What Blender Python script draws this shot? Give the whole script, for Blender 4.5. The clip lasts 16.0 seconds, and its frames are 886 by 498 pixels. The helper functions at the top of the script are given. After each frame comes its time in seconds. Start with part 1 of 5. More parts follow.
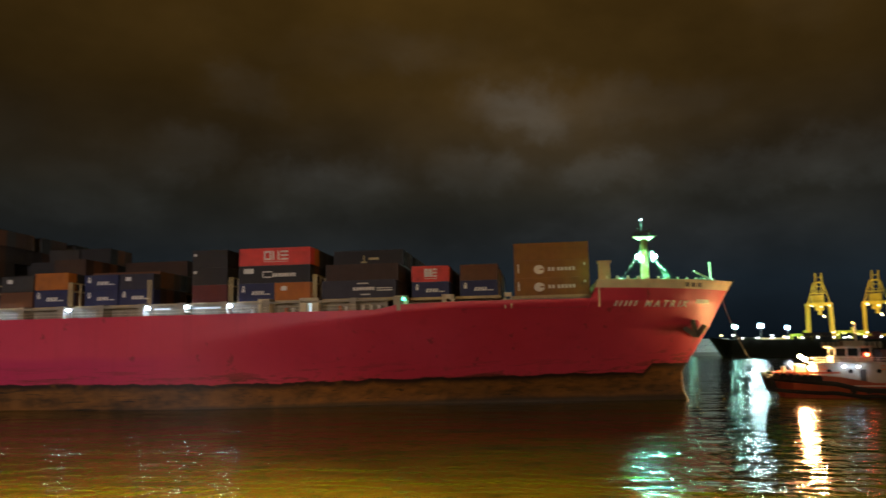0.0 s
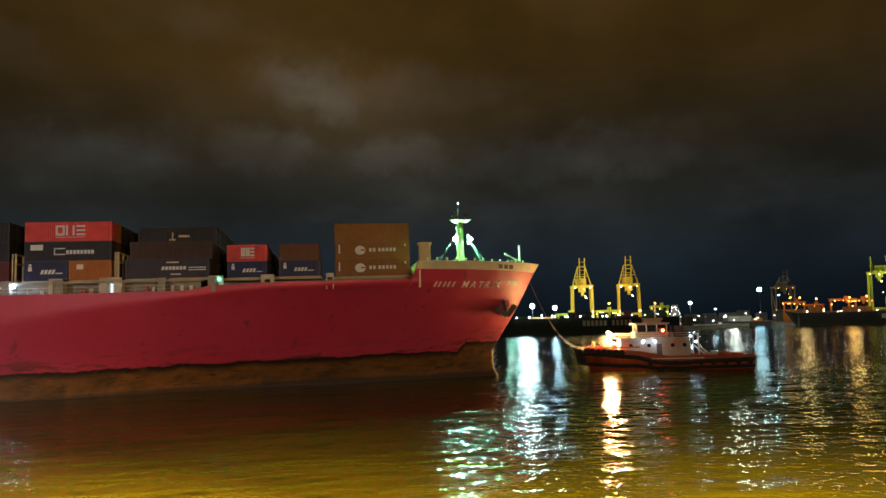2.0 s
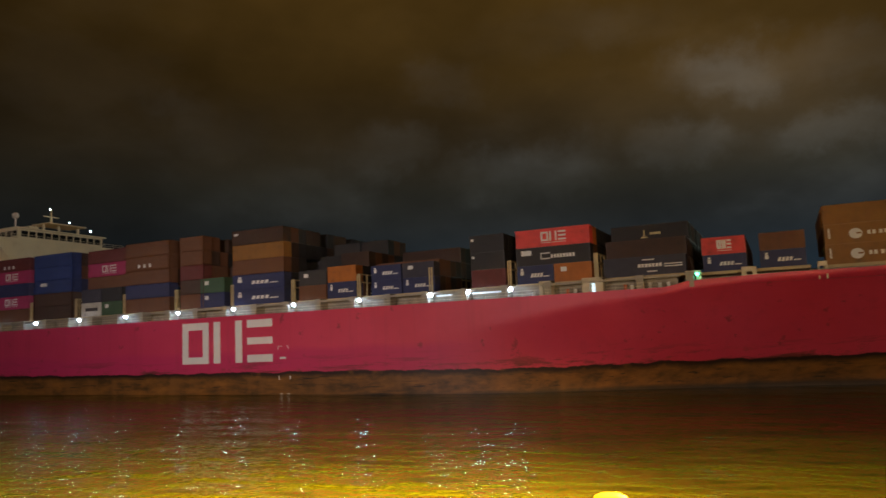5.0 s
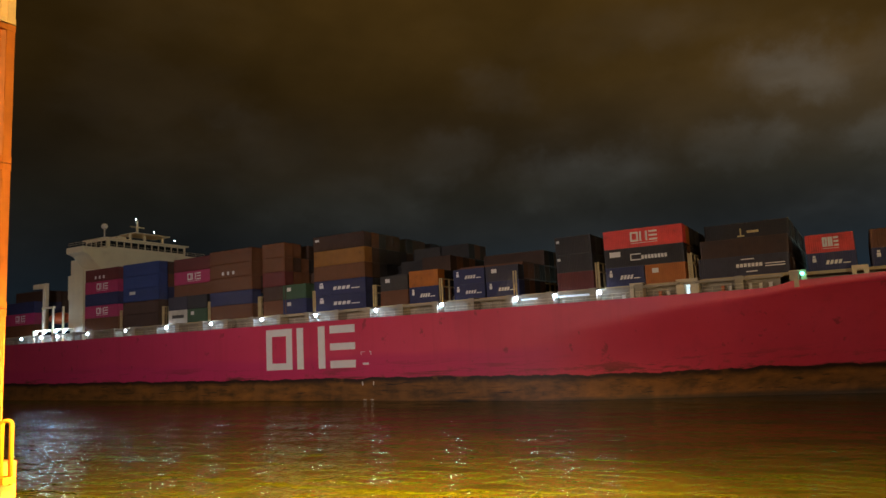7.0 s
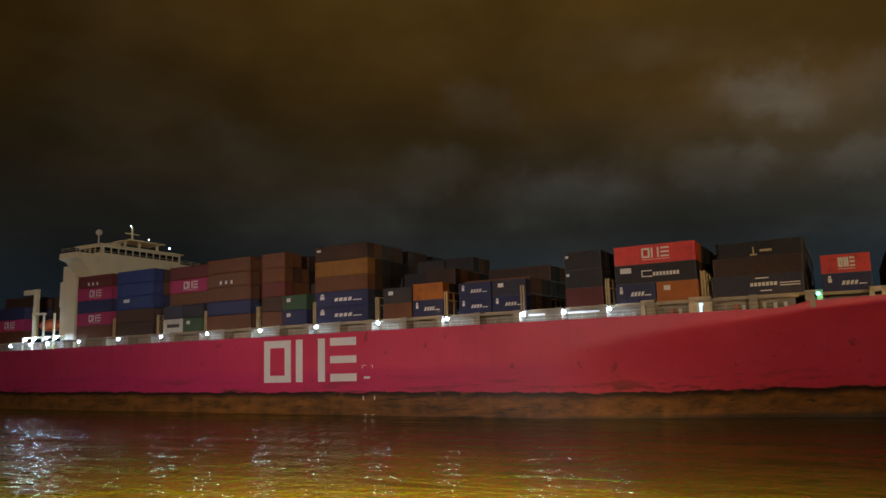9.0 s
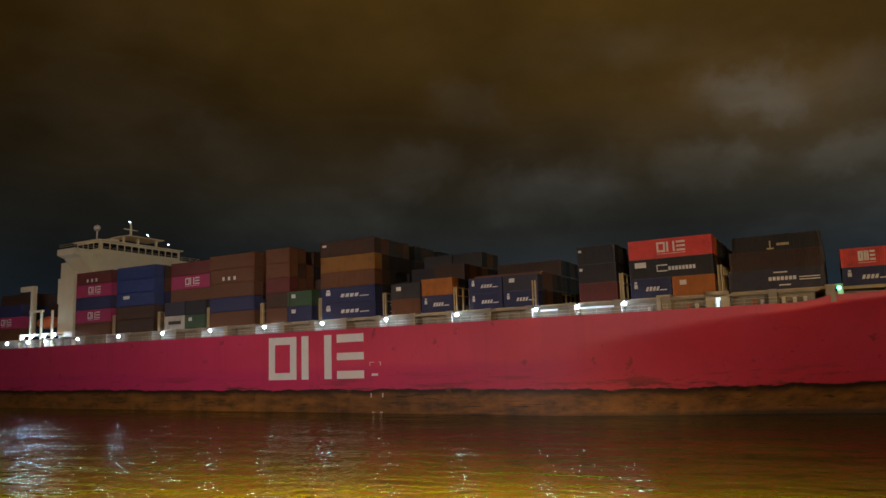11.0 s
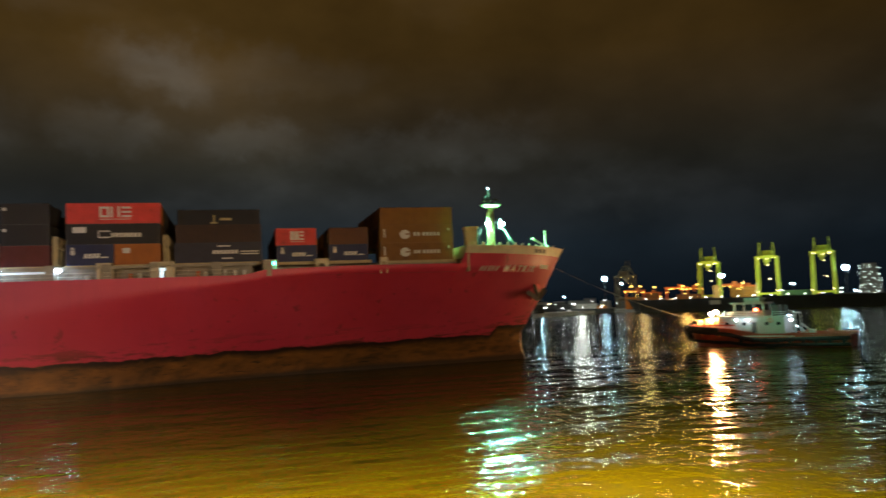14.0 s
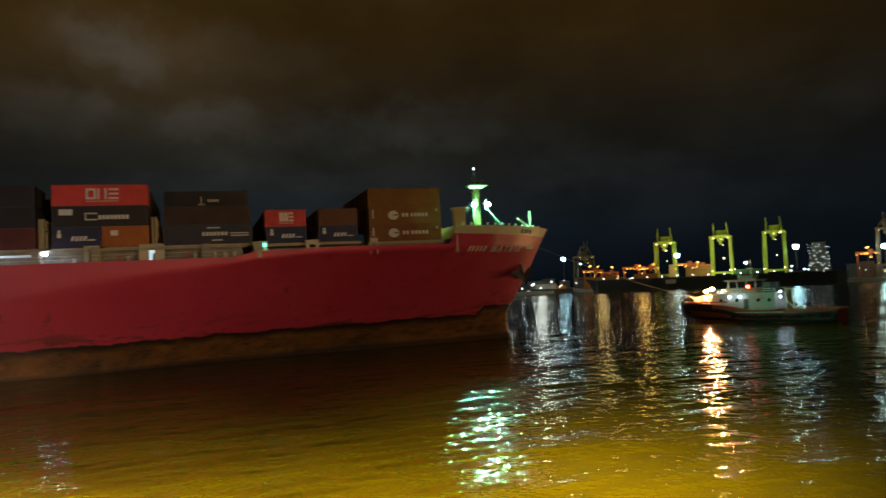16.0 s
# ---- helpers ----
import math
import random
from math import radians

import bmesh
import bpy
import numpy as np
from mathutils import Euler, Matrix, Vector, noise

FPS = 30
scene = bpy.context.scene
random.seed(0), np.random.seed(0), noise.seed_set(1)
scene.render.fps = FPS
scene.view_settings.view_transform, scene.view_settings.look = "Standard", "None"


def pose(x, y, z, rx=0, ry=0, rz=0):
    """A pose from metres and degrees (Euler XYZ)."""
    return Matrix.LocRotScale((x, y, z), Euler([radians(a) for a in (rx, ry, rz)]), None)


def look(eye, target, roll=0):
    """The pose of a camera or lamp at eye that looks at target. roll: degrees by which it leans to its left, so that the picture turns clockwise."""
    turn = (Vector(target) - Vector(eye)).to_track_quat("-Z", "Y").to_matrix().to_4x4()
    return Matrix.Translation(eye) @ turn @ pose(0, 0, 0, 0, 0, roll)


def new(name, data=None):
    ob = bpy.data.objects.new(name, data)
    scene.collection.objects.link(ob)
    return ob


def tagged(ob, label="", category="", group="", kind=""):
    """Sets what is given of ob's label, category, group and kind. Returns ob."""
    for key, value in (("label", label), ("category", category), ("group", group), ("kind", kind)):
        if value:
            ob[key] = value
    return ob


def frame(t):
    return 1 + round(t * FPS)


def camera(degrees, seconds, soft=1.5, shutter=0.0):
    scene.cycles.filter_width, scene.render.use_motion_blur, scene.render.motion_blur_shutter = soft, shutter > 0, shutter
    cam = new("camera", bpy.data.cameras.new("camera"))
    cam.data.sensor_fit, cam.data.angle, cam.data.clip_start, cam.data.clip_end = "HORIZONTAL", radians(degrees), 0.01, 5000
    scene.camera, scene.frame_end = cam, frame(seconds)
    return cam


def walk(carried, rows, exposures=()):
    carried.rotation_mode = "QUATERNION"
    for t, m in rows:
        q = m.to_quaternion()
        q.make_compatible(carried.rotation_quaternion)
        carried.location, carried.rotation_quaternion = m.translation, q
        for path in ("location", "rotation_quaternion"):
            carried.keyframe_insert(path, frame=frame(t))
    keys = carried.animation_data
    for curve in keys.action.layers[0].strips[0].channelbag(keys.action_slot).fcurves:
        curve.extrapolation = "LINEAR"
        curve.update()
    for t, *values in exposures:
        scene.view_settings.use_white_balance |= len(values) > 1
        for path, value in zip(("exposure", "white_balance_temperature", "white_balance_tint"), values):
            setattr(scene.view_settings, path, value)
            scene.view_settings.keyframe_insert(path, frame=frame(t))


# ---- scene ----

# ---------------------------------------------------------------- camera
EYE = (0.0, 0.0, 9.49)
TURNS = [  # seconds, yaw, pitch, roll
    (0.0, 7.33, 7.49, 0.66), (0.5, 1.56, 6.77, 0.75), (1.0, -3.27, 6.3, 1.31), (1.5, -6.83, 5.91, 1.29),
    (2.0, -8.78, 5.8, 1.43), (2.5, -8.61, 5.85, 1.49), (3.0, -4.9, 6.02, 1.71), (3.5, 2.87, 6.16, 1.64),
    (4.0, 10.33, 6.54, 1.94), (4.5, 18.73, 6.52, 2.05), (5.0, 23.05, 6.65, 2.06), (7.5, 27.56, 7.3, 2.33),
    (8.0, 26.5, 7.52, 2.09), (8.5, 25.93, 7.98, 1.56), (9.0, 25.93, 8.4, 1.27), (11.5, 23.68, 7.92, 1.6),
    (12.0, 13.89, 7.89, 0.89), (12.5, 3.68, 7.57, 0.81), (13.0, -6.8, 6.32, 1.25), (13.5, -14.42, 5.17, 2.1),
    (14.0, -19.5, 4.68, 1.99), (14.5, -27.88, 3.87, 2.57), (15.0, -31.01, 3.1, 3.01), (15.5, -27.0, 3.07, 2.54),
    (16.0, -22.51, 3.14, 2.51)]
EXPOSURES = [(0.0, -0.15), (1.0, 0.0), (4.0, 0.0), (4.5, 0.12), (5.0, 0.18), (7.5, 0.0), (8.5, 0.1), (11.5, 0.05), (12.0, 0.22), (12.5, -0.05), (13.0, -0.05), (13.5, 0.08), (14.0, 0.15), (14.5, -0.5), (15.0, -0.4), (15.5, -0.38), (16.0, -0.55)]
cam = camera(61.28, 16.0, soft=1.5, shutter=0.5)
walk(cam, [(t, pose(*EYE, 90 + p, r, y)) for t, y, p, r in TURNS], EXPOSURES)

# ---------------------------------------------------------------- world and large lights
world = bpy.data.worlds.new("night_sky")
scene.world = world
world.use_nodes = True


def night_sky():
    """Overcast night sky: brown city glow overhead, darker and bluer towards the horizon, soft cloud banks."""
    nt = world.node_tree
    nt.nodes.clear()
    n, l = nt.nodes.new, nt.links.new
    co = n("ShaderNodeTexCoord")
    sep = n("ShaderNodeSeparateXYZ")
    l(co.outputs["Generated"], sep.inputs[0])
    up = n("ShaderNodeValToRGB")
    up.color_ramp.elements[0].position, up.color_ramp.elements[0].color = 0.0, (0.0035, 0.0065, 0.0105, 1)
    up.color_ramp.elements[1].position, up.color_ramp.elements[1].color = 0.62, (0.057, 0.0285, 0.0042, 1)
    for at, c in ((0.08, (0.0085, 0.0135, 0.0185, 1)), (0.19, (0.0160, 0.0150, 0.0112, 1)), (0.33, (0.0340, 0.0190, 0.0050, 1))):
        up.color_ramp.elements.new(at).color = c
    l(sep.outputs["Z"], up.inputs[0])
    stretch = n("ShaderNodeMapping")
    stretch.inputs["Scale"].default_value = (1.0, 1.0, 1.7)
    l(co.outputs["Generated"], stretch.inputs[0])
    big = n("ShaderNodeTexNoise")
    big.inputs["Scale"].default_value, big.inputs["Detail"].default_value, big.inputs["Roughness"].default_value = 3.1, 7.0, 0.52
    l(stretch.outputs[0], big.inputs["Vector"])
    ramp = n("ShaderNodeValToRGB")
    ramp.color_ramp.elements[0].position, ramp.color_ramp.elements[0].color = 0.34, (0.62, 0.62, 0.62, 1)
    ramp.color_ramp.elements[1].position, ramp.color_ramp.elements[1].color = 0.72, (1.42, 1.4, 1.38, 1)
    ramp.color_ramp.elements.new(0.52).color = (0.95, 0.95, 0.95, 1)
    l(big.outputs["Fac"], ramp.inputs[0])
    mul = n("ShaderNodeMix")
    mul.data_type, mul.blend_type = "RGBA", "MULTIPLY"
    mul.inputs["Factor"].default_value = 1.0
    l(up.outputs[0], mul.inputs[6])
    l(ramp.outputs[0], mul.inputs[7])
    # separate pale banks low over the harbour
    puff = n("ShaderNodeTexNoise")
    puff.inputs["Scale"].default_value, puff.inputs["Detail"].default_value, puff.inputs["Roughness"].default_value = 4.6, 8.0, 0.5
    shift = n("ShaderNodeMapping")
    shift.inputs["Scale"].default_value, shift.inputs["Location"].default_value = (1.0, 1.0, 2.0), (0.35, 1.7, 0.4)
    l(co.outputs["Generated"], shift.inputs[0])
    l(shift.outputs[0], puff.inputs["Vector"])
    pr = n("ShaderNodeMapRange")
    pr.interpolation_type = "SMOOTHSTEP"
    pr.inputs["From Min"].default_value, pr.inputs["From Max"].default_value = 0.50, 0.72
    l(puff.outputs["Fac"], pr.inputs["Value"])
    low = n("ShaderNodeValToRGB")
    low.color_ramp.interpolation = "B_SPLINE"
    low.color_ramp.elements[0].position, low.color_ramp.elements[0].color = 0.05, (0, 0, 0, 1)
    low.color_ramp.elements[1].position, low.color_ramp.elements[1].color = 0.5, (0.004, 0.0025, 0.001, 1)
    low.color_ramp.elements.new(0.13).color = (0.007, 0.008, 0.009, 1)
    low.color_ramp.elements.new(0.27).color = (0.006, 0.0055, 0.0045, 1)
    l(sep.outputs["Z"], low.inputs[0])
    lit = n("ShaderNodeVectorMath")
    lit.operation = "SCALE"
    l(low.outputs[0], lit.inputs[0])
    l(pr.outputs[0], lit.inputs["Scale"])
    both = n("ShaderNodeVectorMath")
    both.operation = "ADD"
    l(mul.outputs[2], both.inputs[0])
    l(lit.outputs[0], both.inputs[1])
    # single cloud banks, lit from below by the town: bearing, height (degrees), half width, half height, weight
    bearing = n("ShaderNodeMath")
    bearing.operation = "ARCTAN2"
    l(sep.outputs["X"], bearing.inputs[0])
    l(sep.outputs["Y"], bearing.inputs[1])
    dome = n("ShaderNodeCombineXYZ")
    l(bearing.outputs[0], dome.inputs[0])
    l(sep.outputs["Z"], dome.inputs[1])
    curl = n("ShaderNodeTexNoise")
    curl.inputs["Scale"].default_value, curl.inputs["Detail"].default_value, curl.inputs["Roughness"].default_value = 9.0, 9.0, 0.62
    l(co.outputs["Generated"], curl.inputs["Vector"])
    centred = n("ShaderNodeVectorMath")
    centred.operation = "MULTIPLY_ADD"
    centred.inputs[1].default_value, centred.inputs[2].default_value = (0.20, 0.13, 0.0), (-0.10, -0.065, 0.0)
    l(curl.outputs["Color"], centred.inputs[0])
    warped = n("ShaderNodeVectorMath")
    warped.operation = "ADD"
    l(dome.outputs[0], warped.inputs[0])
    l(centred.outputs[0], warped.inputs[1])
    banks = None
    for az, el, wide, high, weight in ((-1.8, 17.9, 5.6, 2.3, 0.9), (-15.8, 11.9, 6.2, 2.9, 1.0), (5.0, 13.2, 4.2, 1.7, 0.8), (-4.5, 13.0, 4.4, 1.4, 0.6), (-22.5, 19.6, 4.0, 1.9, 0.45),
                                       (15.5, 12.3, 7.0, 1.9, 0.6), (22.5, 12.6, 6.0, 2.0, 0.5), (-34.0, 11.2, 7.0, 2.4, 0.6), (-40.0, 16.0, 5.0, 2.4, 0.4), (-12.0, 22.5, 9.0, 2.2, 0.25),
                                       (31.0, 9.0, 8.0, 1.8, 0.3), (-27.0, 14.5, 5.0, 1.8, 0.45), (9.0, 18.0, 7.0, 1.8, 0.3)):
        at_bank = n("ShaderNodeMapping")
        sx, sy = 1 / radians(wide), 1 / radians(high)
        at_bank.inputs["Scale"].default_value = (sx, sy, 0)
        at_bank.inputs["Location"].default_value = (-radians(az) * sx, -math.sin(radians(el)) * sy, 0)
        l(warped.outputs[0], at_bank.inputs[0])
        reach = n("ShaderNodeVectorMath")
        reach.operation = "LENGTH"
        l(at_bank.outputs[0], reach.inputs[0])
        soft = n("ShaderNodeMapRange")
        soft.interpolation_type = "SMOOTHSTEP"
        for key, v in (("From Min", 1.25), ("From Max", 0.25), ("To Min", 0.0), ("To Max", weight)):
            soft.inputs[key].default_value = v
        l(reach.outputs["Value"], soft.inputs["Value"])
        if banks:
            tot = n("ShaderNodeMath")
            tot.operation = "ADD"
            l(banks, tot.inputs[0])
            l(soft.outputs[0], tot.inputs[1])
            banks = tot.outputs[0]
        else:
            banks = soft.outputs[0]
    pale = n("ShaderNodeVectorMath")
    pale.operation = "SCALE"
    pale.inputs[0].default_value = (0.0120, 0.0132, 0.0132)
    grain = n("ShaderNodeMapRange")
    for key, v in (("From Min", 0.38), ("From Max", 0.64), ("To Min", 0.45), ("To Max", 1.6)):
        grain.inputs[key].default_value = v
    l(puff.outputs["Fac"], grain.inputs["Value"])
    torn = n("ShaderNodeMath")
    torn.operation = "MULTIPLY"
    l(banks, torn.inputs[0])
    l(grain.outputs[0], torn.inputs[1])
    l(torn.outputs[0], pale.inputs["Scale"])
    summed = n("ShaderNodeVectorMath")
    summed.operation = "ADD"
    l(both.outputs[0], summed.inputs[0])
    l(pale.outputs[0], summed.inputs[1])
    both = summed
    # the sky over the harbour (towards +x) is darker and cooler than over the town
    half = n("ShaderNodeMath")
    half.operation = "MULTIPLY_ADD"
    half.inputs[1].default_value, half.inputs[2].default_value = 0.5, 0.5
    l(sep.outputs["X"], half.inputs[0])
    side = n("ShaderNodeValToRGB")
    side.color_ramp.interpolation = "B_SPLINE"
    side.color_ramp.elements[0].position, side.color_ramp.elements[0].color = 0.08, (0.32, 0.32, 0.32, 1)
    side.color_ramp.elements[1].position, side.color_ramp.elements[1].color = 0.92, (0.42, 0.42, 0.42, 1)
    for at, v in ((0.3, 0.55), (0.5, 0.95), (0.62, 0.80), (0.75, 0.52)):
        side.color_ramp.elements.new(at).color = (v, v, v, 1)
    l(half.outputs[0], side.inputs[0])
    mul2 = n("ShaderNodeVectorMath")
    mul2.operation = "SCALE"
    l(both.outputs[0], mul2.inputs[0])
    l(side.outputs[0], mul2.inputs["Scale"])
    bg = n("ShaderNodeBackground")
    bg.inputs["Strength"].default_value = 1.82
    l(mul2.outputs[0], bg.inputs["Color"])
    out = n("ShaderNodeOutputWorld")
    l(bg.outputs[0], out.inputs["Surface"])


night_sky()


def area_lamp(name, eye, target, size, watts, color, spread=180):
    d = bpy.data.lights.new(name, "AREA")
    d.shape, d.size, d.energy, d.color, d.spread = "DISK", size, watts, color, radians(spread)
    ob = new(name, d)
    ob.matrix_world = look(eye, target)
    return ob


SODIUM = (1.0, 0.50, 0.10)
WARM = (1.0, 0.84, 0.80)
# unseen lamps added behind the camera to light the ship's side
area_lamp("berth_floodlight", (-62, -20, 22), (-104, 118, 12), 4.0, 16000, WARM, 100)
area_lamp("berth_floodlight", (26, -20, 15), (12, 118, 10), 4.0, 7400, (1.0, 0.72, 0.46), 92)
# unseen sodium lamps added over the side to yellow the near water
for az, watts in ((-68, 70000), (-50, 76000), (-22, 17000), (26, 13000)):
    area_lamp("side_floodlight", (10, 9.6, 18), (10 + 27 * math.sin(radians(az)), 9.6 + 27 * math.cos(radians(az)), 0), 1.5, watts, SODIUM, 56)
area_lamp("vessel_floodlight", (7, -7, 17), (-12, 7.5, 9.5), 0.6, 1300, (1.0, 0.6, 0.22), 64)

# ---------------------------------------------------------------- materials
MATS = {}


def mat(name, color, rough=0.6, metal=0.0, var=0.25, scale=1.5, bump=0.0, fine=18.0, dirt=None, emit=None, power=0.0):
    """A procedural surface: two scales of colour variation, optional stains and relief."""
    if name in MATS:
        return MATS[name]
    m = bpy.data.materials.new(name)
    m.use_nodes = True
    nt = m.node_tree
    n, l = nt.nodes.new, nt.links.new
    b = nt.nodes["Principled BSDF"]
    b.inputs["Roughness"].default_value, b.inputs["Metallic"].default_value = rough, metal
    if emit:
        b.inputs["Base Color"].default_value = (*color, 1)
        b.inputs["Emission Color"].default_value, b.inputs["Emission Strength"].default_value = (*emit, 1), power
        MATS[name] = m
        return m
    co = n("ShaderNodeTexCoord")
    a, f = n("ShaderNodeTexNoise"), n("ShaderNodeTexNoise")
    a.inputs["Scale"].default_value, a.inputs["Detail"].default_value = scale, 4
    f.inputs["Scale"].default_value, f.inputs["Detail"].default_value = fine, 3
    l(co.outputs["Object"], a.inputs["Vector"])
    l(co.outputs["Object"], f.inputs["Vector"])
    add = n("ShaderNodeMath")
    add.operation = "MULTIPLY_ADD"
    add.inputs[1].default_value = 0.4
    l(f.outputs["Fac"], add.inputs[0])
    l(a.outputs["Fac"], add.inputs[2])
    rnd = n("ShaderNodeObjectInfo")
    r2 = n("ShaderNodeMath")
    r2.operation = "MULTIPLY_ADD"
    r2.inputs[1].default_value = 0.18
    l(rnd.outputs["Random"], r2.inputs[0])
    l(add.outputs[0], r2.inputs[2])
    ramp = n("ShaderNodeValToRGB")
    e = ramp.color_ramp.elements
    e[0].position, e[1].position = 0.45, 1.05
    lo = [c * (1 - var) for c in color]
    hi = [min(1, c * (1 + var)) for c in color]
    e[0].color, e[1].color = (*(dirt or lo), 1), (*hi, 1)
    ramp.color_ramp.elements.new(0.62).color = (*color, 1)
    l(r2.outputs[0], ramp.inputs[0])
    l(ramp.outputs[0], b.inputs["Base Color"])
    if bump:
        bp = n("ShaderNodeBump")
        bp.inputs["Strength"].default_value, bp.inputs["Distance"].default_value = 0.5, bump
        l(add.outputs[0], bp.inputs["Height"])
        l(bp.outputs[0], b.inputs["Normal"])
    MATS[name] = m
    return m


def glow(name, color, power):
    return mat(name, (0.8, 0.8, 0.8), emit=color, power=power)


def hull_material():
    """Magenta topsides over rust-brown bottom paint, with a ragged boundary, streaks and scuffs."""
    m = bpy.data.materials.new("hull_paint")
    m.use_nodes = True
    nt = m.node_tree
    n, l = nt.nodes.new, nt.links.new
    b = nt.nodes["Principled BSDF"]
    co = n("ShaderNodeTexCoord")
    sep = n("ShaderNodeSeparateXYZ")
    l(co.outputs["Object"], sep.inputs[0])

    def noise_at(scale, detail, sx, sy, sz, rough=0.5):
        mp = n("ShaderNodeMapping")
        mp.inputs["Scale"].default_value = (sx, sy, sz)
        l(co.outputs["Object"], mp.inputs[0])
        t = n("ShaderNodeTexNoise")
        t.inputs["Scale"].default_value, t.inputs["Detail"].default_value, t.inputs["Roughness"].default_value = scale, detail, rough
        l(mp.outputs[0], t.inputs["Vector"])
        return t.outputs["Fac"]

    def math2(op, x, y):
        t = n("ShaderNodeMath")
        t.operation = op
        for i, v in enumerate((x, y)):
            if isinstance(v, (int, float)):
                t.inputs[i].default_value = v
            else:
                l(v, t.inputs[i])
        return t.outputs[0]

    def mix(fac, x, y):
        t = n("ShaderNodeMix")
        t.data_type = "RGBA"
        for i, v in ((0, fac), (6, x), (7, y)):
            if isinstance(v, tuple):
                t.inputs[i].default_value = (*v, 1)
            elif isinstance(v, (int, float)):
                t.inputs[i].default_value = v
            else:
                l(v, t.inputs[i])
        return t.outputs[2]

    def ramp(v, lo, hi):
        t = n("ShaderNodeMapRange")
        t.inputs["From Min"].default_value, t.inputs["From Max"].default_value = lo, hi
        l(v, t.inputs["Value"])
        return t.outputs[0]

    level = math2("MULTIPLY_ADD", sep.outputs["X"], -0.0095)
    level.node.inputs[2].default_value = 3.95
    ragged = math2("MULTIPLY", math2("SUBTRACT", noise_at(0.22, 7, 1, 1, 0.3, 0.62), 0.5), 1.5)
    high = math2("SUBTRACT", sep.outputs["Z"], math2("ADD", level, ragged))
    bowrise = math2("MULTIPLY", ramp(sep.outputs["X"], 17.6, 19.2), 1.7)
    high = math2("SUBTRACT", high, bowrise)
    high = math2("SUBTRACT", high, math2("MULTIPLY", ramp(sep.outputs["X"], -50.0, 6.0), 0.75))
    above = ramp(high, 0.0, 0.12)
    streak = ramp(noise_at(1.0, 5, 0.55, 0.55, 0.03, 0.65), 0.52, 0.75)
    broad = noise_at(0.05, 4, 1, 1, 1.5)
    pink = mix(ramp(broad, 0.35, 0.65), (0.57, 0.040, 0.084), (0.66, 0.062, 0.122))
    # deeper magenta on the lower after side, in long uneven fields
    field = math2("MULTIPLY", ramp(math2("ADD", sep.outputs["Z"], math2("MULTIPLY", noise_at(0.12, 4, 0.35, 1, 1), 4.0)), 11.5, 10.2), ramp(sep.outputs["X"], -50.0, -64.0))
    pink = mix(math2("MULTIPLY", field, 0.75), pink, (0.53, 0.028, 0.120))
    # violet towards the stern: the cooler light aft is put into the paint
    pink = mix(math2("MULTIPLY", ramp(sep.outputs["X"], -80.0, -150.0), 0.45), pink, (0.46, 0.033, 0.150))
    spots = ramp(noise_at(0.42, 5, 1, 1, 0.7, 0.6), 0.63, 0.68)
    pink = mix(math2("MULTIPLY", spots, 0.55), pink, (0.12, 0.03, 0.02))
    # darker stretch of hull around and aft of the anchor
    lift = math2("ABSOLUTE", math2("SUBTRACT", math2("ADD", sep.outputs["Z"], math2("MULTIPLY", noise_at(0.5, 4, 0.4, 1, 1), 1.2)), 12.4), 0.0)
    anchor_dark = math2("MULTIPLY", ramp(lift, 1.0, 0.1), ramp(sep.outputs["X"], 17.5, 24.5))
    pink = mix(math2("MULTIPLY", anchor_dark, 0.8), pink, (0.09, 0.025, 0.018))
    pink = mix(math2("MULTIPLY", streak, 0.22), pink, (0.30, 0.03, 0.05))
    scuff = ramp(noise_at(0.5, 6, 0.12, 1, 1.6, 0.7), 0.525, 0.60)
    near = ramp(high, 3.4, 0.2)
    rub = math2("MULTIPLY", ramp(noise_at(0.9, 6, 0.5, 1, 0.8, 0.7), 0.57, 0.66), ramp(high, 2.4, 0.0))
    pink = mix(math2("MULTIPLY", rub, 0.7), pink, (0.16, 0.055, 0.02))
    pink = mix(math2("MULTIPLY", math2("MULTIPLY", scuff, near), 0.85), pink, (0.10, 0.035, 0.02))
    rust = mix(ramp(noise_at(0.6, 6, 0.3, 1, 1.0, 0.65), 0.35, 0.65), (0.060, 0.030, 0.009), (0.26, 0.112, 0.022))
    rust = mix(ramp(noise_at(0.8, 4, 0.4, 1, 0.08), 0.5, 0.7), rust, (0.21, 0.095, 0.024))
    rust = mix(ramp(noise_at(1.1, 5, 0.14, 1, 2.2, 0.6), 0.60, 0.68), rust, (0.03, 0.016, 0.009))
    wet = math2("ADD", sep.outputs["Z"], math2("MULTIPLY", noise_at(0.3, 5, 0.4, 1, 1, 0.6), 0.9))
    rust = mix(math2("MULTIPLY", ramp(wet, 1.55, 0.95), 0.85), rust, (0.020, 0.013, 0.007))
    edge = ramp(high, -1.1, -0.3)
    rust = mix(math2("MULTIPLY", edge, ramp(noise_at(0.35, 4, 1, 1, 1), 0.28, 0.40)), rust, (0.025, 0.013, 0.008))
    l(mix(above, rust, pink), b.inputs["Base Color"])
    b.inputs["Roughness"].default_value = 0.5
    bp = n("ShaderNodeBump")
    bp.inputs["Strength"].default_value, bp.inputs["Distance"].default_value = 0.35, 0.06
    l(noise_at(0.35, 4, 1, 1, 1), bp.inputs["Height"])
    l(bp.outputs[0], b.inputs["Normal"])
    return m


